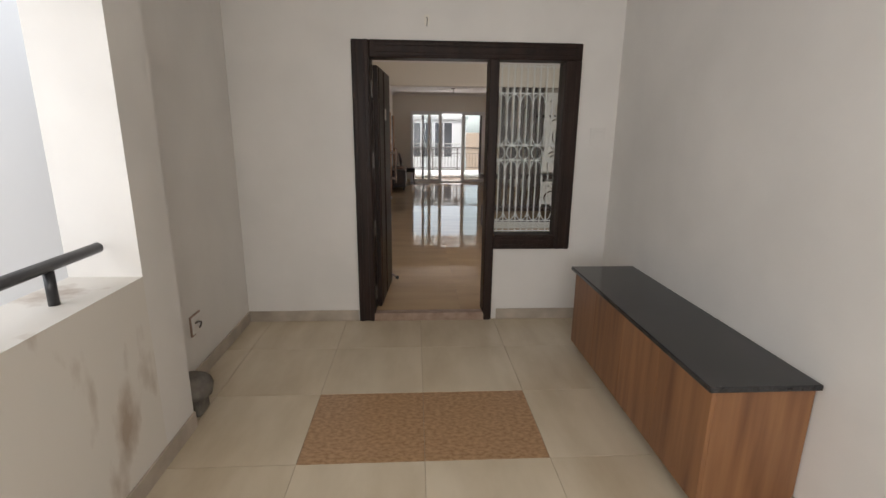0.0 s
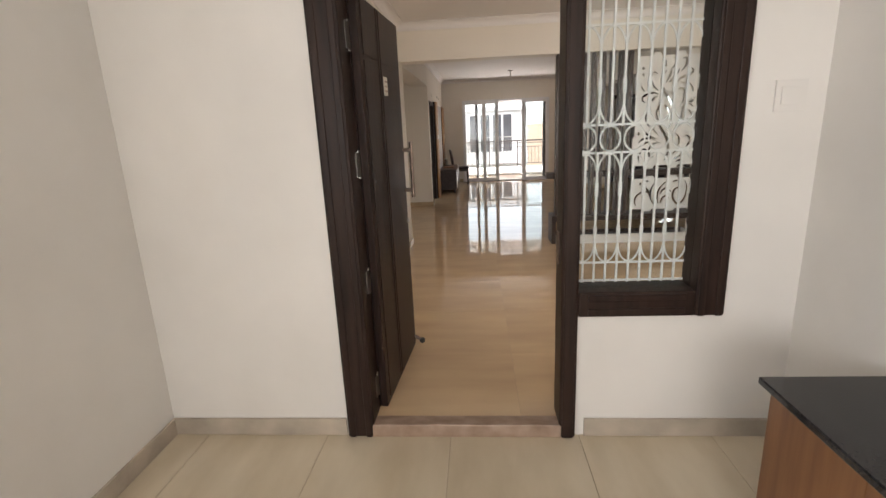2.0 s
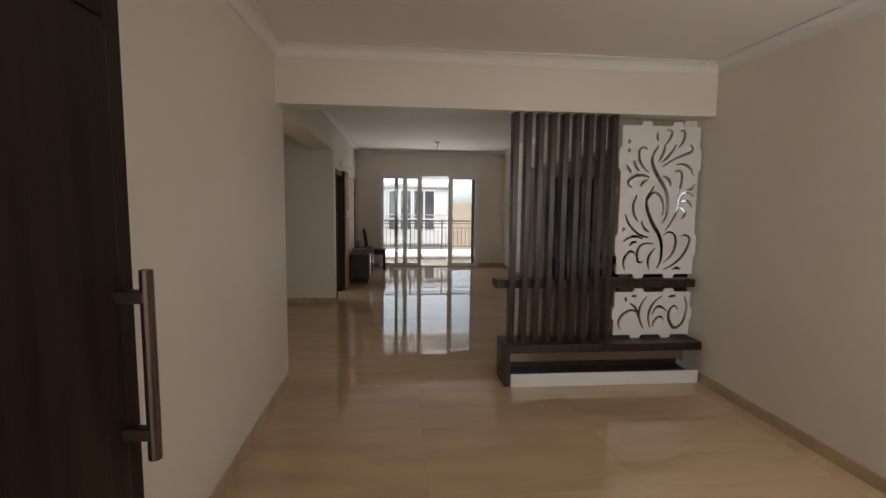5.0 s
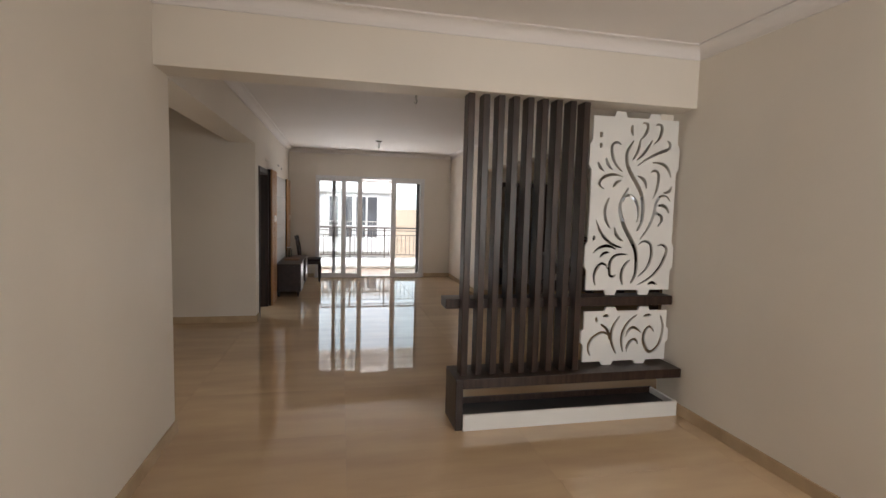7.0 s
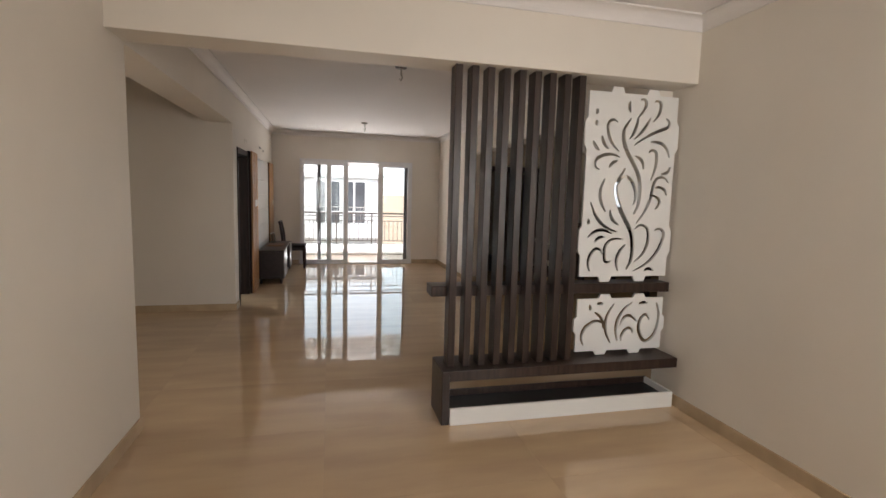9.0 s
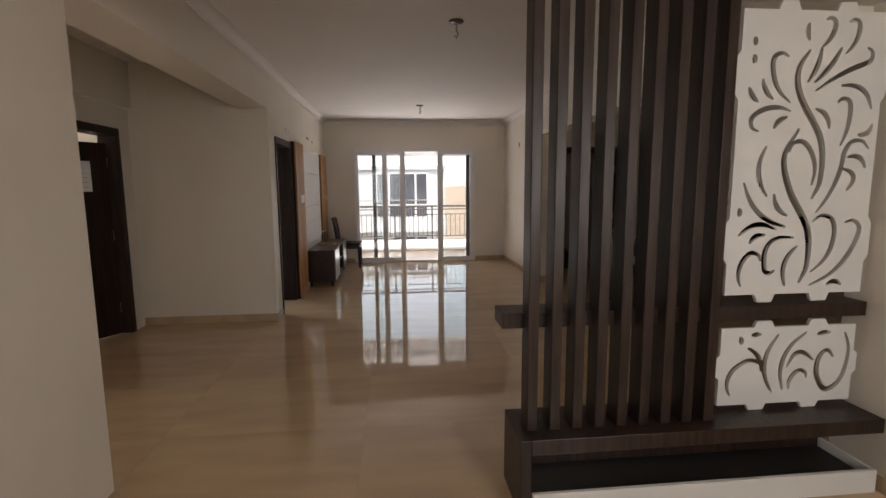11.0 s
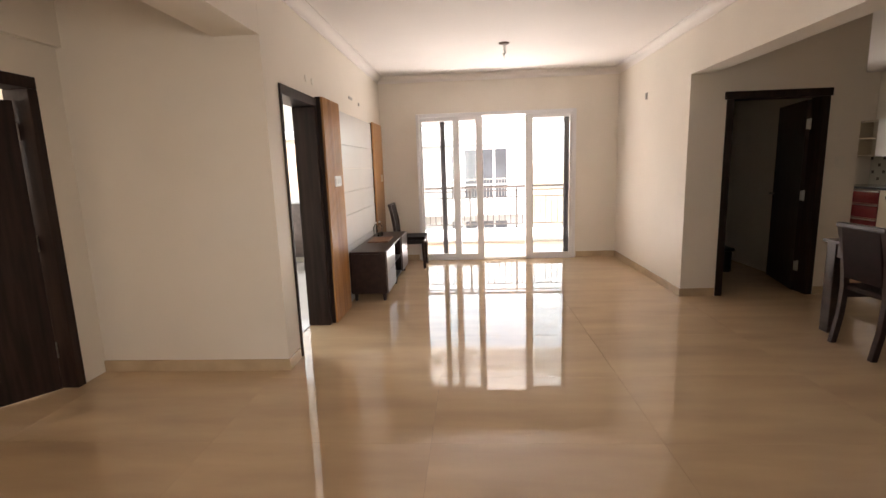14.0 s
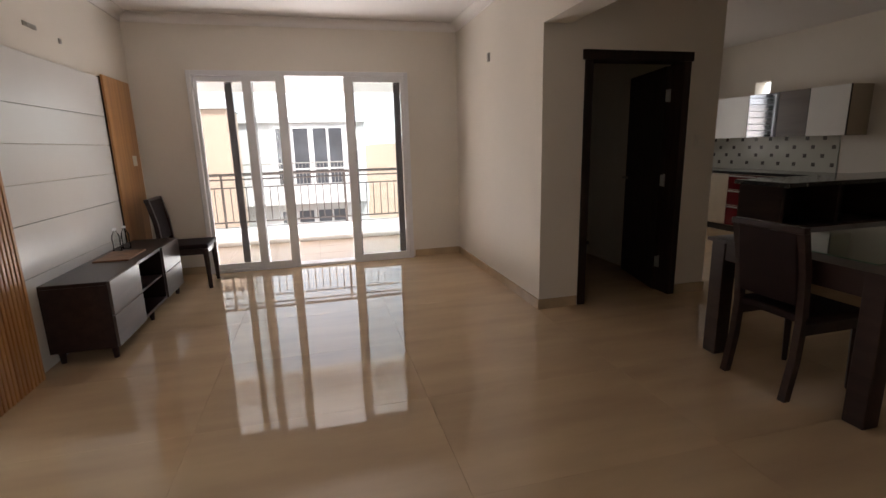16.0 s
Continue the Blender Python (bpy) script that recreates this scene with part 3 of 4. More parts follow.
for i in (2, 3, 4):
    x = 1.245 + i * 0.1075 + 0.058
    part("short_slat", boxes((x, x + 0.03, 4.1, 4.16, 0.905, 1.72), bevel=0.003), M_BLACK, scn)


def stroke(pts, w):
    """A closed tapered outline around a smooth line through pts."""
    P = [Vector((p[0], p[1])) for p in pts]
    P = [P[0] * 2 - P[1]] + P + [P[-1] * 2 - P[-2]]
    line = []
    for a, b, c, d in zip(P, P[1:], P[2:], P[3:]):
        for i in range(7):
            t = i / 7
            line.append(0.5 * ((2 * b) + (c - a) * t + (2 * a - 5 * b + 4 * c - d) * t * t + (3 * b - a - 3 * c + d) * t ** 3))
    line.append(P[-2])
    left, right = [], []
    k = len(line)
    for i, p in enumerate(line):
        q = line[min(i + 1, k - 1)] - line[max(i - 1, 0)]
        nrm = Vector((-q.y, q.x)).normalized()
        h = w / 2 * (0.30 + 0.70 * math.sin(math.pi * (i + 0.4) / k) ** 0.8)
        left.append(p + nrm * h)
        right.append(p - nrm * h)
    return left + right[::-1]


def prism(loops, d):
    bm = bmesh.new()
    for loop in loops:
        lo = [bm.verts.new((p[0], p[1], -d)) for p in loop]
        hi = [bm.verts.new((p[0], p[1], d)) for p in loop]
        bm.faces.new(lo[::-1])
        bm.faces.new(hi)
        for i in range(len(loop)):
            j = (i + 1) % len(loop)
            bm.faces.new((lo[i], lo[j], hi[j], hi[i]))
    bmesh.ops.recalc_face_normals(bm, faces=bm.faces[:])
    me = bpy.data.meshes.new("cut")
    bm.to_mesh(me)
    bm.free()
    return me


def fret(name, outline, holes, parent, origin, sx, sz):
    """White board with a notched outline and cut-through strokes."""
    grow = lambda loop: [(p[0] * sx, p[1] * sz) for p in loop]
    board = new("board", prism([grow(outline)], 0.009))
    cutters = []
    for h in holes:
        c = new("cutter", prism([grow(h)], 0.03))
        cutters.append(c)
        b = board.modifiers.new("cut", "BOOLEAN")
        b.operation, b.solver, b.object, b.use_self = "DIFFERENCE", "EXACT", c, True
    me = bpy.data.meshes.new_from_object(board.evaluated_get(bpy.context.evaluated_depsgraph_get()))
    for o in [board] + cutters:
        bpy.data.objects.remove(o)
    me.materials.clear()
    me.materials.append(M_WHITE)
    me.name = name
    ob = new(name, me)
    ob.parent = parent
    ob.matrix_basis = pose(*origin, 90, 0, 0)
    return tagged(ob, "white fretwork board with curling leaf cut-outs")


def tabbed(tx, ty, wx, wy, dx, dy):
    """Unit rectangle with small tabs standing out of its edges."""
    def side(cs, w):
        out = []
        for c in cs:
            out += [(c - w, 0), (c - w * 0.7, 1), (c + w * 0.7, 1), (c + w, 0)]
        return out
    pts = [(0, 0)] + [(u, -v * dy) for u, v in side(tx, wx)] + [(1, 0)]
    pts += [(1 + v * dx, u) for u, v in side(ty, wy)] + [(1, 1)]
    pts += [(1 - u, 1 + v * dy) for u, v in side(tx, wx)] + [(0, 1)]
    pts += [(-v * dx, 1 - u) for u, v in side(sorted(1 - c for c in ty), wy)]
    return pts


def leaf(x0, y0, x1, y1, bow, curl=0.0, w=3.6, aspect=1.0):
    """Tapered arc on a board of 100 x 100; bow pushes its middle to its left, curl rolls its end over."""
    a, b = Vector((x0, y0 * aspect)), Vector((x1, y1 * aspect))
    d = b - a
    nrm = Vector((-d.y, d.x))
    pts = [a + d * t + nrm * bow * 4 * t * (1 - t) for t in (0, 0.25, 0.5, 0.75, 1)]
    if curl:
        head = (pts[-1] - pts[-2]).normalized()
        r = abs(curl)
        sgn = 1 if curl > 0 else -1
        cen = pts[-1] + Vector((-head.y, head.x)) * r * sgn
        v0 = pts[-1] - cen
        for k in (50, 100, 150):
            g = math.radians(k) * sgn
            pts.append(cen + Vector((v0.x * math.cos(g) - v0.y * math.sin(g), v0.x * math.sin(g) + v0.y * math.cos(g))))
    return [(p.x / 100, p.y / 100 / aspect) for p in stroke(pts, w)]


def stem(pts, w, aspect):
    return [(p.x / 100, p.y / 100 / aspect) for p in stroke([(x, y * aspect) for x, y in pts], w)]


AB, AS = 1.87, 0.58
stems = [stem([(47, 87), (40, 80), (43, 71), (60, 56), (62, 42), (57, 35)], 4.8, AB), stem([(44, 60), (35, 50), (41, 38), (56, 24), (58, 11), (53, 4)], 5.0, AB)]
west = [(36, 69, 22, 82, 0.13, -6), (24, 70, 16, 77, 0.11), (14, 69, 7, 74, 0.09), (9, 85, 9, 82, 0.07), (37, 66, 13, 65, -0.14, 6), (35, 64, 26, 60, -0.14), (22, 54, 25, 36, -0.17), (8, 41, 40, 25, -0.15), (30, 37, 41, 29, -0.16), (34, 24, 7, 22, -0.2), (26, 22, 15, 19, -0.19), (6, 32, 6, 29, 0.12), (47, 21, 27, 10, -0.35, 4), (11, 3, 13, 14, 0.15, -6), (50, 18, 43, 3, -0.18)]
east = [(47, 76, 55, 88, -0.08), (53, 73, 88, 83, 0.04, 5), (52, 76, 69, 88, -0.06), (71, 75, 94, 67, 0.23), (74, 54, 79, 68, -0.07, 5), (54, 67, 65, 60, 0.19), (86, 58, 96, 62, -0.23), (56, 40, 51, 54, -0.14, 7), (61, 30, 78, 52, -0.08, -9), (80, 50, 94, 46, 0.25), (77, 46, 82, 38, 0.43), (61, 8, 76, 24, -0.15, 9), (61, 3, 94, 22, -0.13, 7), (74, 3, 85, 3, 0.2)]
rim = [(9, 88, 9, 91, 0), (46, 90, 45, 96, 0.1), (55, 88, 63, 95, -0.1, 4), (72, 86, 80, 95, -0.12, 4)]
fret("fret_board", tabbed((0.29, 0.69), (0.2, 0.78), 0.075, 0.085, 0.03, 0.03),
     stems + [leaf(*q, aspect=AB) for q in west + east + rim], scn, (2.232, 4.06, 0.955), 0.718, 1.31)
arch = [(9, 12, 12, 49, 0.19, -13), (20, 74, 31, 42, 0.16), (42, 90, 40, 14, -0.18), (63, 92, 48, 17, -0.19), (50, 47, 70, 54, 0.44), (53, 17, 57, 39, 0.15, -5), (14, 89, 15, 78, 0.05), (22, 90, 29, 91, 0.02), (71, 88, 81, 90, 0.07)]
fret("fret_board", tabbed((0.29, 0.69), (0.5,), 0.075, 0.16, 0.03, 0.08),
     [leaf(*q, aspect=AS) for q in arch] + [stem([(92, 90), (96, 65), (92, 29), (81, 15), (73, 36), (74, 58), (80, 67), (85, 57)], 4.2, AS)],
     scn, (2.232, 4.06, 0.395), 0.718, 0.395)

# ---- inner doors ----
def door_set(name, label, axis, face, a0, a1, top, into, depth=0.15, head_over=0.0, near=0.07):
    """Dark frame lining an opening; axis is the wall's normal, into the way that points out of the room."""
    f = tagged(thing(name, label, "door frame"), kind="structure")
    lo, hi = sorted((face - into * 0.015, face + into * (depth + 0.01)))
    def bar(nm, u0, u1, z0, z1):
        b = (lo, hi, u0, u1, z0, z1) if axis == "x" else (u0, u1, lo, hi, z0, z1)
        part(nm, boxes(b, bevel=0.006), M_DARKWOOD, f)
    bar("jamb", a0, a0 + near, 0, top - 0.075)
    bar("jamb", a1 - 0.07, a1, 0, top - 0.075)
    bar("head", a0 - head_over, a1 + head_over, top - 0.075, top)
    return f


def flush_door(name, label, at, rz, w, h, th=0.035):
    d = thing(name, label, "door", at=at, rz=rz)
    part("leaf", boxes((0, w, 0, th, 0.012, h), bevel=0.003), M_DARKWOOD, d)
    hd = part("handle", tube((w - 0.06, -0.05, 1.0), (w - 0.17, -0.05, 1.0), 0.009, 10), M_STEEL, d, "steel lever handle")
    part("rose", tube((w - 0.06, 0.0, 1.0), (w - 0.06, -0.05, 1.0), 0.012, 10), M_STEEL, hd)
    inner = part("handle", tube((w - 0.06, th + 0.05, 1.0), (w - 0.17, th + 0.05, 1.0), 0.009, 10), M_STEEL, d, "steel lever handle")
    part("rose", tube((w - 0.06, th, 1.0), (w - 0.06, th + 0.05, 1.0), 0.012, 10), M_STEEL, inner)
    for z in (0.28, 1.02, 1.74):
        hg = part("hinge", tube((-0.006, 0.0, z - 0.055), (-0.006, 0.0, z + 0.055), 0.009, 10), M_STEEL, d, "steel butt hinge")
        part("hinge_leaf", boxes((-0.004, -0.0005, 0.002, th - 0.003, z - 0.05, z + 0.05)), M_STEEL, hg)
    return d


door_set("door_frame", "dark walnut frame of the passage door", "x", ALX, LD0, LD1, LDZ, -1)
d = flush_door("passage_door", "dark walnut flush door ajar with a white notice", (ALX - 0.10, LD1 - 0.08, 0), 235, 0.62, 1.93)
nt = part("notice", boxes((0.15, 0.36, 0.0355, 0.037, 1.46, 1.75)), M_PAPER, d, "white paper notice taped to the door")
for i in range(5):
    part("print_bar", boxes((0.18, 0.335 - 0.03 * (i % 2), 0.0372, 0.038, 1.50 + 0.045 * i, 1.505 + 0.045 * i)), M_INK, nt)
door_set("door_frame", "dark walnut frame of the bedroom door", "x", LX, BD0, BD1, BDZ, -1, depth=0.18, near=0.03)
door_set("door_frame", "dark walnut frame of the utility door", "y", PY, KD0, KD1, KDZ, 1, head_over=0.02)
d = flush_door("utility_door", "dark walnut utility door standing open inward", (KD1 - 0.08, PY + 0.13, 0), 76, 0.78, 1.98)
bx = thing("storage_box", "dark plastic box on the utility floor", "box")
part("tub", boxes((3.45, 3.95, 10.2, 10.6, 0, 0.27), bevel=0.02), M_BLACK, bx)
part("lid", boxes((3.43, 3.97, 10.18, 10.62, 0.27, 0.31), bevel=0.012), M_BLACK, bx)

# ---- wood panels on the living wall ----
wp = thing("slat_panel", "honey wood ribbed wall panel with dark edge", "wall panel")
part("backing", boxes((LX, LX + 0.045, BD1 + 0.002, 8.95, 0.0, 2.08)), M_DARKWOOD, wp)
k = 14
for i in range(k):
    a = BD1 + 0.006 + (8.95 - BD1 - 0.008) * i / k
    part("rib", boxes((LX + 0.045, LX + 0.068, a, a + 0.027, 0.0, 2.08), bevel=0.004), M_OAK, wp)
wp2 = thing("wood_panel", "plain honey wood wall panel", "wall panel")
part("core", boxes((LX, LX + 0.03, 10.67, 11.28, 0.0, 2.05)), M_DARKWOOD, wp2)
part("board", boxes((LX + 0.031, LX + 0.05, 10.66, 11.29, 0.0, 2.06), bevel=0.003), M_OAK, wp2)
wp3 = thing("wall_cladding", "glossy white wall panel with thin grooves", "wall panel")
zs = [0.0, 0.62, 0.95, 1.20, 1.45, 1.70, 2.04]
for a, b in zip(zs, zs[1:]):
    part("panel", boxes((LX, LX + 0.02, 8.955, 10.655, a + 0.002, b - 0.002), bevel=0.0015), M_GLOSSWHITE, wp3)
wall_plate("switch_plate", "ivory switch plate on the ribbed panel", "switch", LX + 0.068, 8.72, 1.33, 0.2, 0.1, "x", 1, 3)
wall_plate("switch_plate", "small ivory switch on the wood panel", "switch", LX + 0.05, 11.12, 1.3, 0.09, 0.1, "x", 1, 1)
wall_plate("wall_bracket", "small grey bracket above the media panel", "bracket", LX, 9.7, 2.24, 0.16, 0.03, "x", 1, 1, M_STEEL)
wall_plate("wall_bracket", "small grey clip above the media panel", "bracket", LX, 10.1, 2.22, 0.03, 0.04, "x", 1, 1, M_STEEL)
for y in (8.2, 8.36):
    lk = thing("capped_outlet", "round white cap over a wall outlet", "outlet", at=(LX, y, 2.2))
    part("cap", lathe([(0.03, 0), (0.03, 0.006), (0.02, 0.01)], 16), M_PLASTIC, lk).matrix_basis = pose(0, 0, 0, 0, 90, 0)
wall_plate("wall_socket", "grey wall socket near the ceiling", "socket", PX, 10.34, 2.21, 0.06, 0.08, "x", -1, 1, M_STEEL)
wall_plate("switch_plate", "ivory switch plate beside the utility door", "switch", 4.35, PY, 1.35, 0.1, 0.12, "y", -1, 1)
wall_plate("switch_plate", "pale switch plate on the passage wall", "switch", ALX, 6.05, 1.3, 0.12, 0.12, "x", 1, 1, M_WALL)

# ---- media console ----
tv = thing("media_console", "low dark wooden media console with drawers and open niche", "media console")
TX0, TX1, TY0, TY1, TZ = LX + 0.025, -0.25, 9.11, 10.76, 0.555
part("top", boxes((TX0, TX1, TY0, TY1, TZ - 0.025, TZ), bevel=0.003), M_DARKTOP, tv)
part("side_panel", boxes((TX0, TX1, TY0, TY0 + 0.022, 0.09, TZ - 0.025)), M_DARKTOP, tv)
part("side_panel", boxes((TX0, TX1, TY1 - 0.022, TY1, 0.09, TZ - 0.025)), M_DARKTOP, tv)
part("bottom_board", boxes((TX0, TX1, TY0 + 0.022, TY1 - 0.022, 0.09, 0.112)), M_DARKTOP, tv)
part("back_board", boxes((TX0, TX0 + 0.012, TY0 + 0.022, TY1 - 0.022, 0.112, TZ - 0.025)), M_DARKTOP, tv)
for y in (9.66, 10.24):
    part("divider", boxes((TX0 + 0.012, TX1 - 0.002, y - 0.011, y + 0.011, 0.112, TZ - 0.025)), M_DARKTOP, tv)
part("niche_shelf", boxes((TX0 + 0.012, TX1 - 0.01, 9.671, 10.229, 0.30, 0.318)), M_DARKTOP, tv)
for a, b in ((9.115, 9.655), (10.245, 10.755)):
    for z0, z1 in ((0.094, 0.315), (0.322, 0.553)):
        part("drawer_front", boxes((TX1 - 0.001, TX1 + 0.016, a, b, z0, z1), bevel=0.002), M_TAUPE, tv, "taupe laminate drawer front")
for x in (TX0 + 0.04, TX1 - 0.04):
    for y in (TY0 + 0.06, 9.93, TY1 - 0.06):
        part("leg", tube((x, y, 0.0), (x, y, 0.09), 0.016, 10, 0.024), M_DARKTOP, tv)
tr = thing("wooden_tray", "flat reddish wooden board on the console", "tray")
part("board", boxes((-0.58, -0.33, 9.75, 10.15, TZ, TZ + 0.014), bevel=0.004), M_TEAK, tr)
bt = thing("plastic_bottle", "crumpled clear plastic bottle on the console", "bottle", at=(-0.53, 10.32, TZ))
smooth(part("bottle", lathe([(0.032, 0), (0.034, 0.02), (0.03, 0.06), (0.034, 0.11), (0.03, 0.14), (0.013, 0.17), (0.013, 0.185)], 14), M_CLEAR, bt))
part("cap", lathe([(0.015, 0.183), (0.015, 0.2), (0.012, 0.202)], 12), M_PAPER, bt)
bt2 = copy_thing(bt, pose(-0.56, 10.20, TZ))


# ---- dining chair ----
def dining_chair(at, rz):
    """Chair facing +x, its back at x = 0."""
    c = thing("dining_chair", "dark brown wooden dining chair with upholstered seat and back", "chair", "dining chairs", at=at, rz=rz)
    for y in (-0.19, 0.19):
        bm = bmesh.new()
        pts = [(-0.05, y, 0), (-0.012, y, 0.22), (0.0, y, 0.44), (-0.02, y, 0.7), (-0.07, y, 0.93)]
        for p, q in zip(pts, pts[1:]):
            vs = []
            for px, py, pz in (p, q):
                vs.append([bm.verts.new((px + dx, py + dy, pz)) for dx, dy in ((-0.02, -0.02), (0.02, -0.02), (0.02, 0.02), (-0.02, 0.02))])
            for i in range(4):
                bm.faces.new((vs[0][i], vs[0][(i + 1) % 4], vs[1][(i + 1) % 4], vs[1][i]))
            if p is pts[0]:
                bm.faces.new(vs[0][::-1])
            if q is pts[-1]:
                bm.faces.new(vs[1])
        bmesh.ops.remove_doubles(bm, verts=bm.verts[:], dist=0.0005)
        part("leg", bm, M_DARKTOP, c)
        part("leg", tube((0.40, y, 0), (0.39, y, 0.41), 0.018, 4, 0.028), M_DARKTOP, c)
        part("apron", boxes((0.02, 0.39, y - 0.012, y + 0.012, 0.36, 0.42)), M_DARKTOP, c)
    part("apron", boxes((0.38, 0.40, -0.18, 0.18, 0.36, 0.42)), M_DARKTOP, c)
    part("seat", boxes((-0.0, 0.425, -0.215, 0.215, 0.42, 0.465), bevel=0.014), M_SEAT, c, "padded dark brown seat")
    bm = boxes((-0.018, 0.018, -0.172, 0.172, 0, 0.40), bevel=0.006)
    b = part("backrest", bm, M_SEAT, c, "padded dark brown backrest")
    b.matrix_basis = pose(-0.012, 0, 0.52, 0, -8, 0)
    part("top_rail", boxes((-0.092, -0.05, -0.215, 0.215, 0.90, 0.935), bevel=0.006), M_DARKTOP, c)
    return c


M_SEAT = mat("brown_leather", (0.020, 0.010, 0.010), 0.6, spec=0.12, scale=10, var=0.15, bump=0.1, bump_scale=120)
dining_chair((-0.40, 10.99, 0), 0)
dining_chair((3.50, 7.60, 0), 0)

# ---- dining table ----
dt = thing("dining_table", "dark wooden dining table with green glass top", "table")
A0, A1, B0, B1 = 3.53, 5.18, 7.07, 8.1
for x in (A0 + 0.07, A1 - 0.07):
    for y in (B0 + 0.07, B1 - 0.07):
        part("leg", boxes((x - 0.05, x + 0.05, y - 0.05, y + 0.05, 0, 0.74), bevel=0.006), M_DARKTOP, dt)
for y in (B0 + 0.03, B1 - 0.06):
    part("apron", boxes((A0 + 0.12, A1 - 0.12, y, y + 0.03, 0.63, 0.74)), M_DARKTOP, dt)
for x in (A0 + 0.03, A1 - 0.06):
    part("apron", boxes((x, x + 0.03, B0 + 0.12, B1 - 0.12, 0.63, 0.74)), M_DARKTOP, dt)
part("rim", boxes((A0, A1, B0, B0 + 0.16, 0.74, 0.762), (A0, A1, B1 - 0.16, B1, 0.74, 0.762), (A0, A0 + 0.16, B0 + 0.16, B1 - 0.16, 0.74, 0.762),
                  (A1 - 0.16, A1, B0 + 0.16, B1 - 0.16, 0.74, 0.762)), M_DARKTOP, dt)
part("glass_top", boxes((A0 + 0.162, A1 - 0.162, B0 + 0.162, B1 - 0.162, 0.75, 0.768)), M_TABLEGLASS, dt, "green tinted glass top")

# ---- kitchen ----
kc = thing("kitchen_counter", "kitchen base cabinets with maroon drawers", "kitchen cabinet")
part("carcass", boxes((7.03, KX - 0.002, 9.5, 12.89, 0.1, 0.86)), M_BEIGE, kc)
part("plinth", boxes((7.08, KX - 0.002, 9.5, 12.89, 0.0, 0.1)), M_BLACK, kc)
y = 9.52
i = 0
while y < 12.8:
    w = 0.48
    if i % 3 == 1:
        part("door", boxes((7.01, 7.03, y, y + w - 0.006, 0.11, 0.85), bevel=0.002), M_BEIGE, kc)
    else:
        for z0, z1 in ((0.11, 0.40), (0.408, 0.63), (0.638, 0.85)):
            df = part("drawer_front", boxes((7.01, 7.03, y, y + w - 0.006, z0, z1), bevel=0.002), M_RED, kc, "glossy maroon drawer front")
            part("handle", boxes((6.99, 7.012, y + 0.01, y + w - 0.016, z1 - 0.03, z1 - 0.012), bevel=0.002), M_STEEL, df)
    y += w
    i += 1
wt = thing("worktop", "black granite kitchen worktop", "worktop")
part("slab", boxes((6.97, KX - 0.002, 9.5, 12.89, 0.862, 0.9), bevel=0.004), M_GRANITE, wt)
bc = thing("breakfast_bar", "dark breakfast bar with black top and open niche", "counter")
part("top", boxes((5.05, KX - 0.002, 8.85, 9.42, 0.94, 0.98), bevel=0.005), M_GRANITE, bc)
part("end_panel", boxes((5.10, 5.14, 8.95, 9.40, 0, 0.94)), M_DARKTOP, bc)
part("back_panel", boxes((5.14, KX - 0.01, 9.36, 9.40, 0, 0.94)), M_DARKTOP, bc)
part("shelf", boxes((5.14, KX - 0.01, 8.95, 9.36, 0.55, 0.58)), M_DARKTOP, bc)
part("divider", boxes((5.75, 5.78, 8.95, 9.36, 0, 0.94)), M_DARKTOP, bc)
part("divider", boxes((6.4, 6.43, 8.95, 9.36, 0, 0.94)), M_DARKTOP, bc)
bs = tagged(thing("backsplash", "pale kitchen wall tiles with grey mosaic squares", "wall tiles"), kind="structure")
part("tile_field", boxes((KX - 0.012, KX - 0.001, 10.35, 12.89, 0.902, 1.40)), M_SPLASH, bs)
rng = random.Random(4)
for r in range(4):
    for c in range(10):
        y, z = 10.4 + c * 0.255 + 0.12 * (r % 2) + rng.uniform(-0.03, 0.03), 0.97 + r * 0.115
        part("mosaic", boxes((KX - 0.016, KX - 0.013, y, y + 0.05, z, z + 0.05)), M_SPOT, bs)
for k2, (a, b, kind) in enumerate(((12.4, 12.88, "open"), (11.44, 12.4, "white"), (10.97, 11.44, "glass"), (10.55, 10.97, "brown"), (10.06, 10.55, "white"))):
    u = thing("wall_cabinet", {"open": "open wall shelf unit in the kitchen", "white": "glossy white kitchen wall cabinet",
                               "glass": "kitchen wall cabinet with reflecting glass door", "brown": "brown kitchen wall cabinet"}[kind], "kitchen cabinet")
    x0 = 7.25
    part("body", boxes((x0 + 0.3, KX - 0.002, a, b, 1.37, 1.96)) if kind == "open" else boxes((x0 + 0.02, KX - 0.002, a + 0.001, b - 0.001, 1.37, 1.96)), M_BEIGE, u)
    if kind == "open":
        for z in (1.37, 1.66, 1.94):
            part("shelf", boxes((x0 + 0.02, x0 + 0.3, a + 0.02, b - 0.02, z, z + 0.02)), M_BEIGE, u)
        for y in (a, b - 0.02):
            part("side", boxes((x0 + 0.02, x0 + 0.3, y, y + 0.02, 1.37, 1.96)), M_BEIGE, u)
    else:
        part("door", boxes((x0, x0 + 0.018, a + 0.004, b - 0.004, 1.37, 1.96), bevel=0.002),
             {"white": M_GLOSSWHITE, "glass": M_DARKMIRROR, "brown": M_TAUPE}[kind], u)
        part("edge_strip", boxes((x0 - 0.002, x0 + 0.018, a - 0.003, a + 0.003, 1.37, 1.96)), M_BLACK, u)
kw = tagged(thing("window_kitchen", "white kitchen window", "window"), kind="structure")
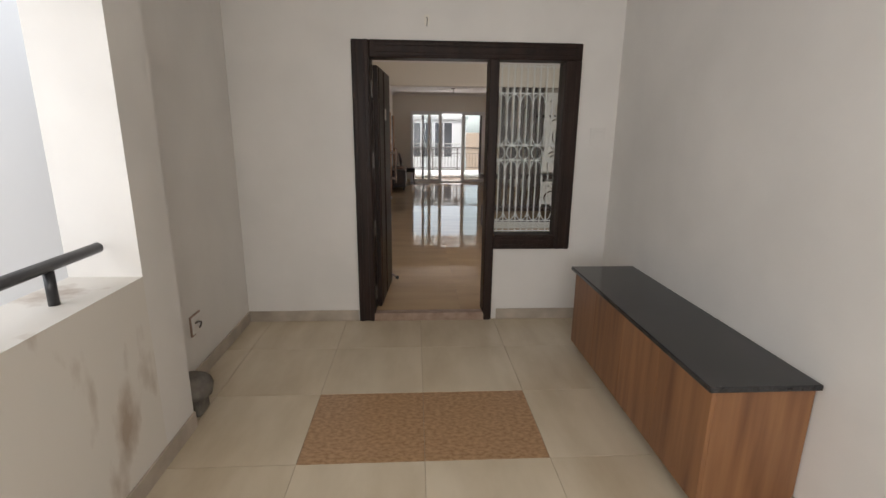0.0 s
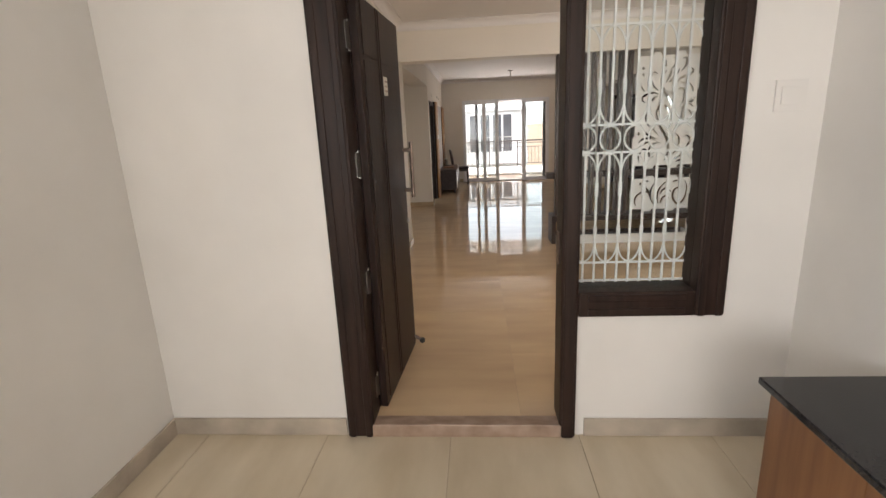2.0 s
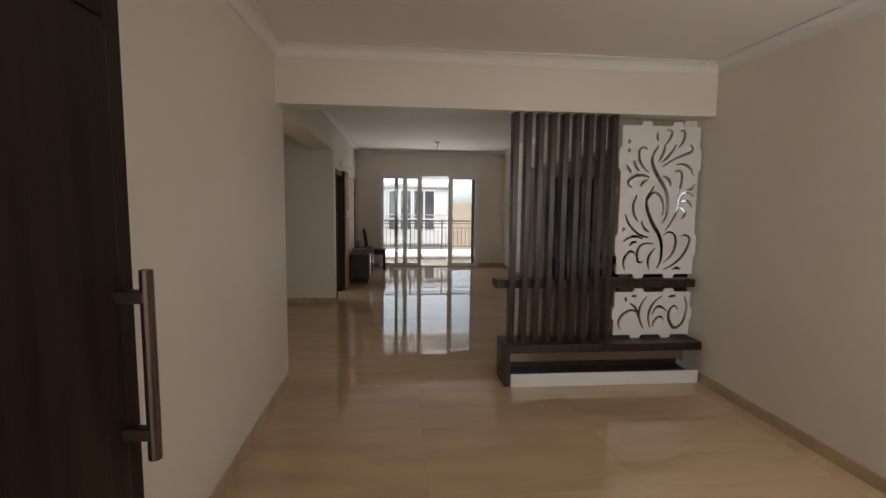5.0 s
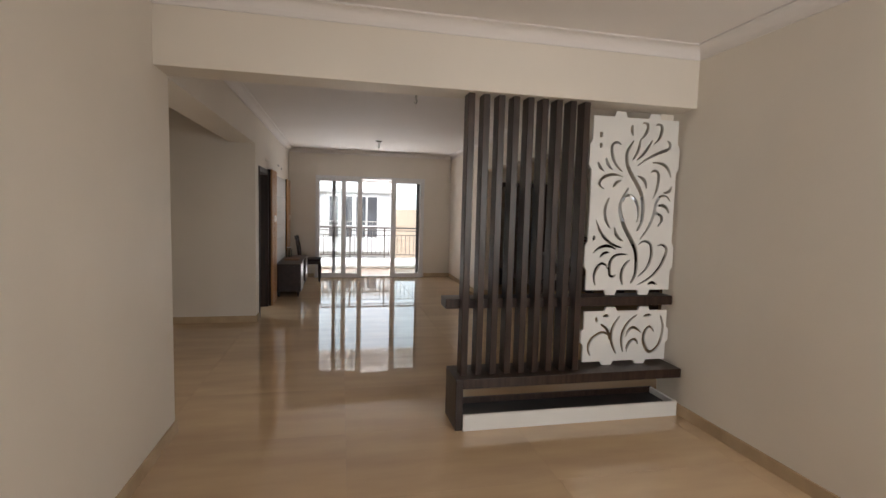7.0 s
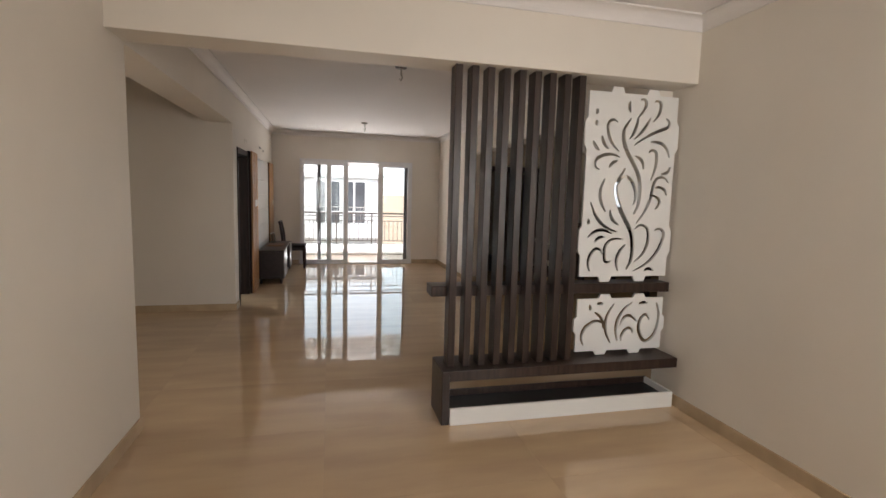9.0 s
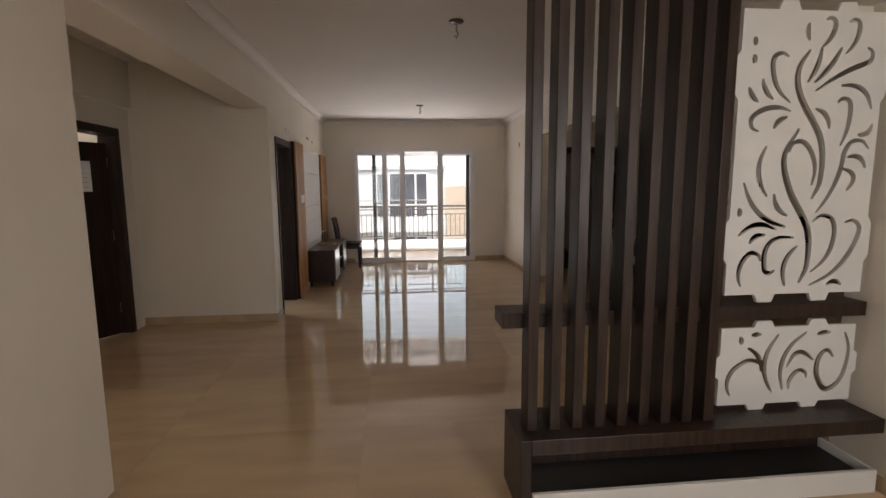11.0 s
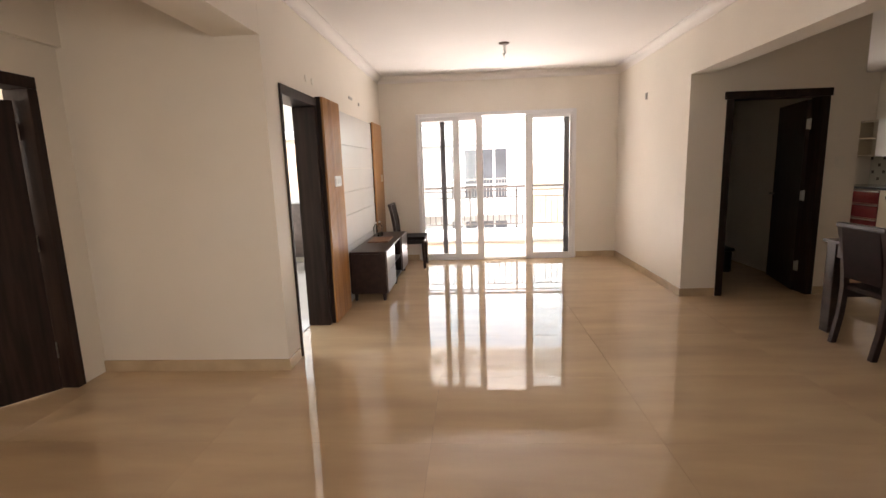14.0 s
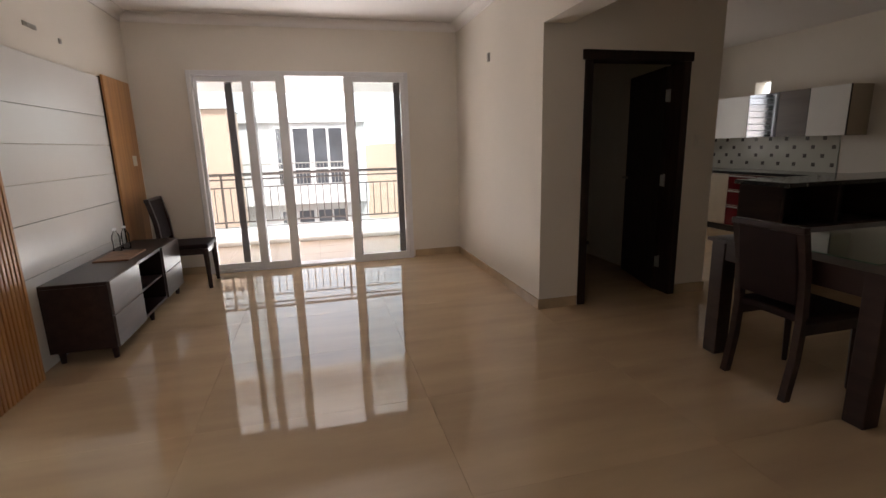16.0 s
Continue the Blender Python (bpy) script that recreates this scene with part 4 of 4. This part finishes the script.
part("window_frame", boxes((5.0, 5.06, 12.95, 13.01, 1.0, 2.2), (6.34, 6.4, 12.95, 13.01, 1.0, 2.2), (5.06, 6.34, 12.95, 13.01, 1.0, 1.06), (5.06, 6.34, 12.95, 13.01, 2.14, 2.2),
                           (5.67, 5.73, 12.95, 13.01, 1.06, 2.14)), M_UPVC, kw)
for i in range(9):
    part("bar", boxes((5.06, 6.34, 12.93, 12.942, 1.14 + 0.115 * i, 1.152 + 0.115 * i)), M_GRILLE, kw, "white window bar")
g = part("pane", boxes((5.06, 6.34, 12.975, 12.98, 1.06, 2.14)), M_GLASS, kw)
g.visible_shadow = False

# ---- sliding door to the balcony ----
sd = tagged(thing("door_balcony", "white framed sliding glass balcony door, half open", "sliding door"), kind="structure")
D0, D1 = 11.40, 11.58
part("frame", boxes((SX0, SX0 + 0.05, D0, D1, 0, SZ), (SX1 - 0.05, SX1, D0, D1, 0, SZ), (SX0 + 0.05, SX1 - 0.05, D0, D1, SZ - 0.05, SZ),
                    (SX0 + 0.05, SX1 - 0.05, D0, D1, 0.0, 0.03), bevel=0.004), M_UPVC, sd)


def sash(x0, x1, y, m, name, wl=0.05, wr=0.05, wt=0.05):
    z0, z1 = 0.03, SZ - 0.05
    s = part(name, boxes((x0, x0 + wl, y, y + 0.035, z0, z1), (x1 - wr, x1, y, y + 0.035, z0, z1), (x0 + wl, x1 - wr, y, y + 0.035, z0, z0 + wt),
                         (x0 + wl, x1 - wr, y, y + 0.035, z1 - wt, z1), bevel=0.003), m, sd)
    gg = part("pane", boxes((x0 + wl, x1 - wr, y + 0.015, y + 0.019, z0 + wt, z1 - wt)), M_GLASS, s)
    gg.visible_shadow = False
    return s


sash(0.43, 0.875, 11.405, M_UPVC, "sash", 0.09, 0.10, 0.06)
sash(-0.065, 0.53, 11.45, M_UPVC, "sash", 0.035, 0.06, 0.06)
sash(0.235, 0.53, 11.50, M_MESH, "shutter_sash", 0.075, 0.04, 0.04)
sash(1.51, SX1 - 0.05, 11.405, M_UPVC, "sash", 0.10, 0.04, 0.06)
sash(1.60, SX1 - 0.09, 11.45, M_MESH, "shutter_sash", 0.025, 0.075, 0.04)

# balcony
BY = 13.15
setting("balcony_floor", boxes((-1.2, 3.4, F1, BY + 0.15, -0.25, -0.024)), M_GROUT, "pale balcony floor tiles", "floor")
setting("balcony_kerb", boxes((-1.2, 3.4, BY, BY + 0.15, -0.02, 0.25), bevel=0.01), M_FACADE, "low white balcony kerb wall", "wall")
setting("balcony_ceiling", boxes((-1.2, 3.4, F1, BY + 0.15, 2.62, 2.85)), M_FACADE, "white balcony slab overhead", "ceiling")
setting("balcony_lintel", boxes((-1.2, 3.4, BY + 0.002, BY + 0.148, 2.18, 2.619), bevel=0.008), M_FACADE, "white lintel over the balcony railing", "beam")
setting("balcony_side_west", boxes((-1.35, -1.2, F1, BY + 0.15, -0.25, 2.85)), M_PEACH, "peach rendered balcony side wall", "wall")
br = thing("balcony_railing", "dark brown steel balcony railing with upright bars", "railing")
RY = BY + 0.06
for z, r in ((1.03, 0.022), (0.96, 0.012), (0.84, 0.010), (0.33, 0.012)):
    part("rail", tube((-1.2, RY, z), (3.4, RY, z), r, 10), M_RAIL, br)
i = 0
x = -1.1
while x < 3.4:
    big = i % 8 == 0
    part("post" if big else "bar", tube((x, RY, 0.25 if big else 0.33), (x, RY, 1.03 if big else 0.84), 0.018 if big else 0.007, 8), M_RAIL, br)
    x += 0.11
    i += 1

# bedroom window and bed
bw = tagged(thing("window_bedroom", "white framed bedroom window", "window"), kind="structure")
wf = part("window_frame", boxes((WX0, WX0 + 0.06, F0 - 0.01, F0 + 0.1, WZ0, WZ1), (WX1 - 0.06, WX1, F0 - 0.01, F0 + 0.1, WZ0, WZ1), (WX0 + 0.06, WX1 - 0.06, F0 - 0.01, F0 + 0.1, WZ0, WZ0 + 0.05),
                                (WX0 + 0.06, WX1 - 0.06, F0 - 0.01, F0 + 0.1, WZ1 - 0.06, WZ1), (-2.36, -2.28, F0 - 0.01, F0 + 0.1, WZ0 + 0.05, WZ1 - 0.06), bevel=0.004), M_UPVC, bw)
g = part("pane", boxes((WX0 + 0.06, WX1 - 0.06, F0 + 0.04, F0 + 0.045, WZ0 + 0.05, WZ1 - 0.06)), M_GLASS, bw)
g.visible_shadow = False
bed = thing("bed", "low dark wooden bed with a pale bare mattress", "bed")
part("base", boxes((-4.4, -2.22, 10.45, 11.38, 0.14, 0.32), bevel=0.01), M_DARKTOP, bed)
part("headboard", boxes((-4.4, -1.5, 11.38, 11.44, 0.1, 0.94), bevel=0.008), M_TAUPE, bed)
part("mattress", boxes((-4.38, -2.26, 10.48, 11.36, 0.32, 0.44), bevel=0.03), M_MATTRESS, bed, "pale blue bare mattress")
for x in (-4.3, -2.6):
    for y in (10.6, 11.3):
        part("leg", boxes((x - 0.04, x + 0.04, y - 0.04, y + 0.04, 0, 0.14), bevel=0.004), M_DARKTOP, bed)

# ceiling hooks
def fan_hook(at):
    h = thing("fan_hook", "steel ceiling fan hook with loose wires", "ceiling hook", "ceiling hooks", at=at)
    smooth(part("cap", lathe([(0.055, -0.012), (0.06, 0.0), (0.06, 0.0005)], 18), M_BRONZE, h))
    part("hook", add_path(bmesh.new(), [(0, 0, -0.01), (0, 0, -0.07), (0.015, 0, -0.1), (0.0, 0, -0.13), (-0.015, 0, -0.11)], 0.007), M_STEEL, h)
    part("wire", add_path(bmesh.new(), [(0.01, 0.01, -0.01), (0.02, 0.01, -0.06), (-0.01, 0.0, -0.12), (0.005, 0.0, -0.17)], 0.004), M_PLASTIC, h)
    return h


h = fan_hook((1.09, 9.75, CZ))
copy_thing(h, pose(1.17, 5.85, CZ))
copy_thing(h, pose(1.23, 1.95, CZ))

# ---- outside ----
setting("ground", boxes((-3000, 3000, -3000, 3000, -12.2, -12)), M_GROUND, "distant ground far below", "ground")
hb = thing("apartment_building", "white rendered apartment building across the gap", "building")
part("wall", boxes((-1.6, 2.75, 22, 30, -12, 2.2)), M_FACADE, hb)
part("parapet", boxes((-1.75, 2.85, 21.85, 30, 2.2, 2.36)), M_FACADE, hb)
part("ledge", boxes((-1.6, 2.75, 21.55, 22, -0.35, 0.22)), M_FACADE, hb)
for x0, x1 in ((-0.05, 0.32), (0.47, 0.93), (1.09, 1.5), (1.58, 2.0)):
    w = part("window", boxes((x0, x1, 21.97, 22.02, 0.27, 2.02)), M_WINDOW, hb)
    part("window_frame", boxes((x0 - 0.05, x0, 21.94, 22.02, 0.23, 2.07), (x1, x1 + 0.05, 21.94, 22.02, 0.23, 2.07), (x0, x1, 21.94, 22.02, 2.02, 2.07), (x0, x1, 21.94, 22.02, 0.72, 0.77)), M_UPVC, w)
for x0, x1 in ((-0.05, 0.32), (0.47, 0.93), (1.09, 1.5), (1.58, 2.0)):
    part("window", boxes((x0, x1, 21.97, 22.02, -1.0, -0.62)), M_WINDOW, hb)
rl = part("balcony_rail", tube((-1.4, 21.6, 0.95), (2.7, 21.6, 0.95), 0.02), M_STEEL, hb)
for i in range(36):
    part("bar", tube((-1.4 + i * 0.11, 21.6, 0.2), (-1.4 + i * 0.11, 21.6, 0.95), 0.008, 5), M_STEEL, rl)
hp = thing("apartment_building", "peach rendered apartment building", "building")
part("wall", boxes((-14, -1.05, 19.5, 21.4, -12, 2.45)), M_PEACH, hp)
part("roof", boxes((-14.2, -0.98, 19.4, 21.4, 2.45, 2.6)), M_FACADE, hp)
hg2 = thing("house", "low peach house with curved gable", "house")
bm = bmesh.new()
prof = [(2.75, -12), (9, -12), (9, 0.4)] + [(2.75 + 6.25 * (1 - i / 10), 0.4 + 1.1 * math.sin(math.pi * i / 10 * 0.62)) for i in range(1, 11)]
fa = [bm.verts.new((x, 24, z)) for x, z in prof]
fb = [bm.verts.new((x, 30, z)) for x, z in prof]
bm.faces.new(fa)
bm.faces.new(fb[::-1])
for i in range(len(prof)):
    j = (i + 1) % len(prof)
    bm.faces.new((fa[j], fa[i], fb[i], fb[j]))
part("wall", bm, M_PEACH, hg2)
hl = thing("apartment_building", "white rendered building beside the lobby", "building")
part("wall", boxes((-9, -6, -30, 70, -12, 26)), M_PLASTER, hl)

# ---- lobby floor tiles ----
fl = bpy.data.objects["floor_lobby"]
tile_me = {}
TW, TD = 0.678, 0.688


def lobby_tile(x0, x1, y0, y1, m, nm):
    key = (round(x1 - x0, 3), round(y1 - y0, 3), m.name)
    if key not in tile_me:
        bm = boxes((-(x1 - x0) / 2 + 0.0015, (x1 - x0) / 2 - 0.0015, -(y1 - y0) / 2 + 0.0015, (y1 - y0) / 2 - 0.0015, -0.02, 0), bevel=0.0012)
        bmesh.ops.recalc_face_normals(bm, faces=bm.faces[:])
        me = bpy.data.meshes.new(nm)
        bm.to_mesh(me)
        bm.free()
        me.materials.append(m)
        tile_me[key] = me
    o = new(nm, tile_me[key])
    o.parent = fl
    o.matrix_basis = pose((x0 + x1) / 2, (y0 + y1) / 2, LZ)


xs = [-1.49, -1.29, -0.61, 0.068, 0.746, 1.424, 1.75]
ys = [0.0, -0.59] + [-0.59 - TD * i for i in range(1, 10)]
for xa, xb in zip(xs, xs[1:]):
    for yb, ya in zip(ys, ys[1:]):
        inlay = -0.62 < xa < 0.7 and abs(yb + 1.278) < 0.01
        lobby_tile(xa, xb, ya, yb, M_INLAY if inlay else M_TILE, "inlay_tile" if inlay else "tile")


# ---- polished floor tiles inside, and balcony tiles ----
def tile_grid(owner, xs2, ys2, z, m, gap):
    done = {}
    for xa, xb in zip(xs2, xs2[1:]):
        for ya, yb in zip(ys2, ys2[1:]):
            key = (round(xb - xa, 3), round(yb - ya, 3))
            if key not in done:
                w, d = key[0] / 2 - gap, key[1] / 2 - gap
                me = bpy.data.meshes.new("tile")
                bm = boxes((-w, w, -d, d, -0.02, 0))
                bmesh.ops.recalc_face_normals(bm, faces=bm.faces[:])
                bm.to_mesh(me)
                bm.free()
                me.materials.append(m)
                done[key] = me
            o = new("tile", done[key])
            o.parent = owner
            o.matrix_basis = pose((xa + xb) / 2, (ya + yb) / 2, z)


fy = [0.02] + [0.8 * i for i in range(1, 5)] + [BEAM1 - 0.2]
tile_grid(bpy.data.objects["floor"], [LX - 0.2, 0.45, 1.65, 2.85, RX + 0.2], fy, 0.0, M_FLOOR, 0.0006)
fx = [-4.8] + [-4.35 + 1.2 * i for i in range(11)]
fy = [BEAM1 - 0.2] + [4.8 + 0.8 * i for i in range(9)] + [FARY + 0.18]
tile_grid(bpy.data.objects["floor"], fx, fy, 0.0, M_FLOOR, 0.0006)
tile_grid(bpy.data.objects["balcony_floor"], [-1.2 + 0.575 * i for i in range(9)], [F1, 12.2, 12.7, BY], -0.02, M_BALC, 0.002)
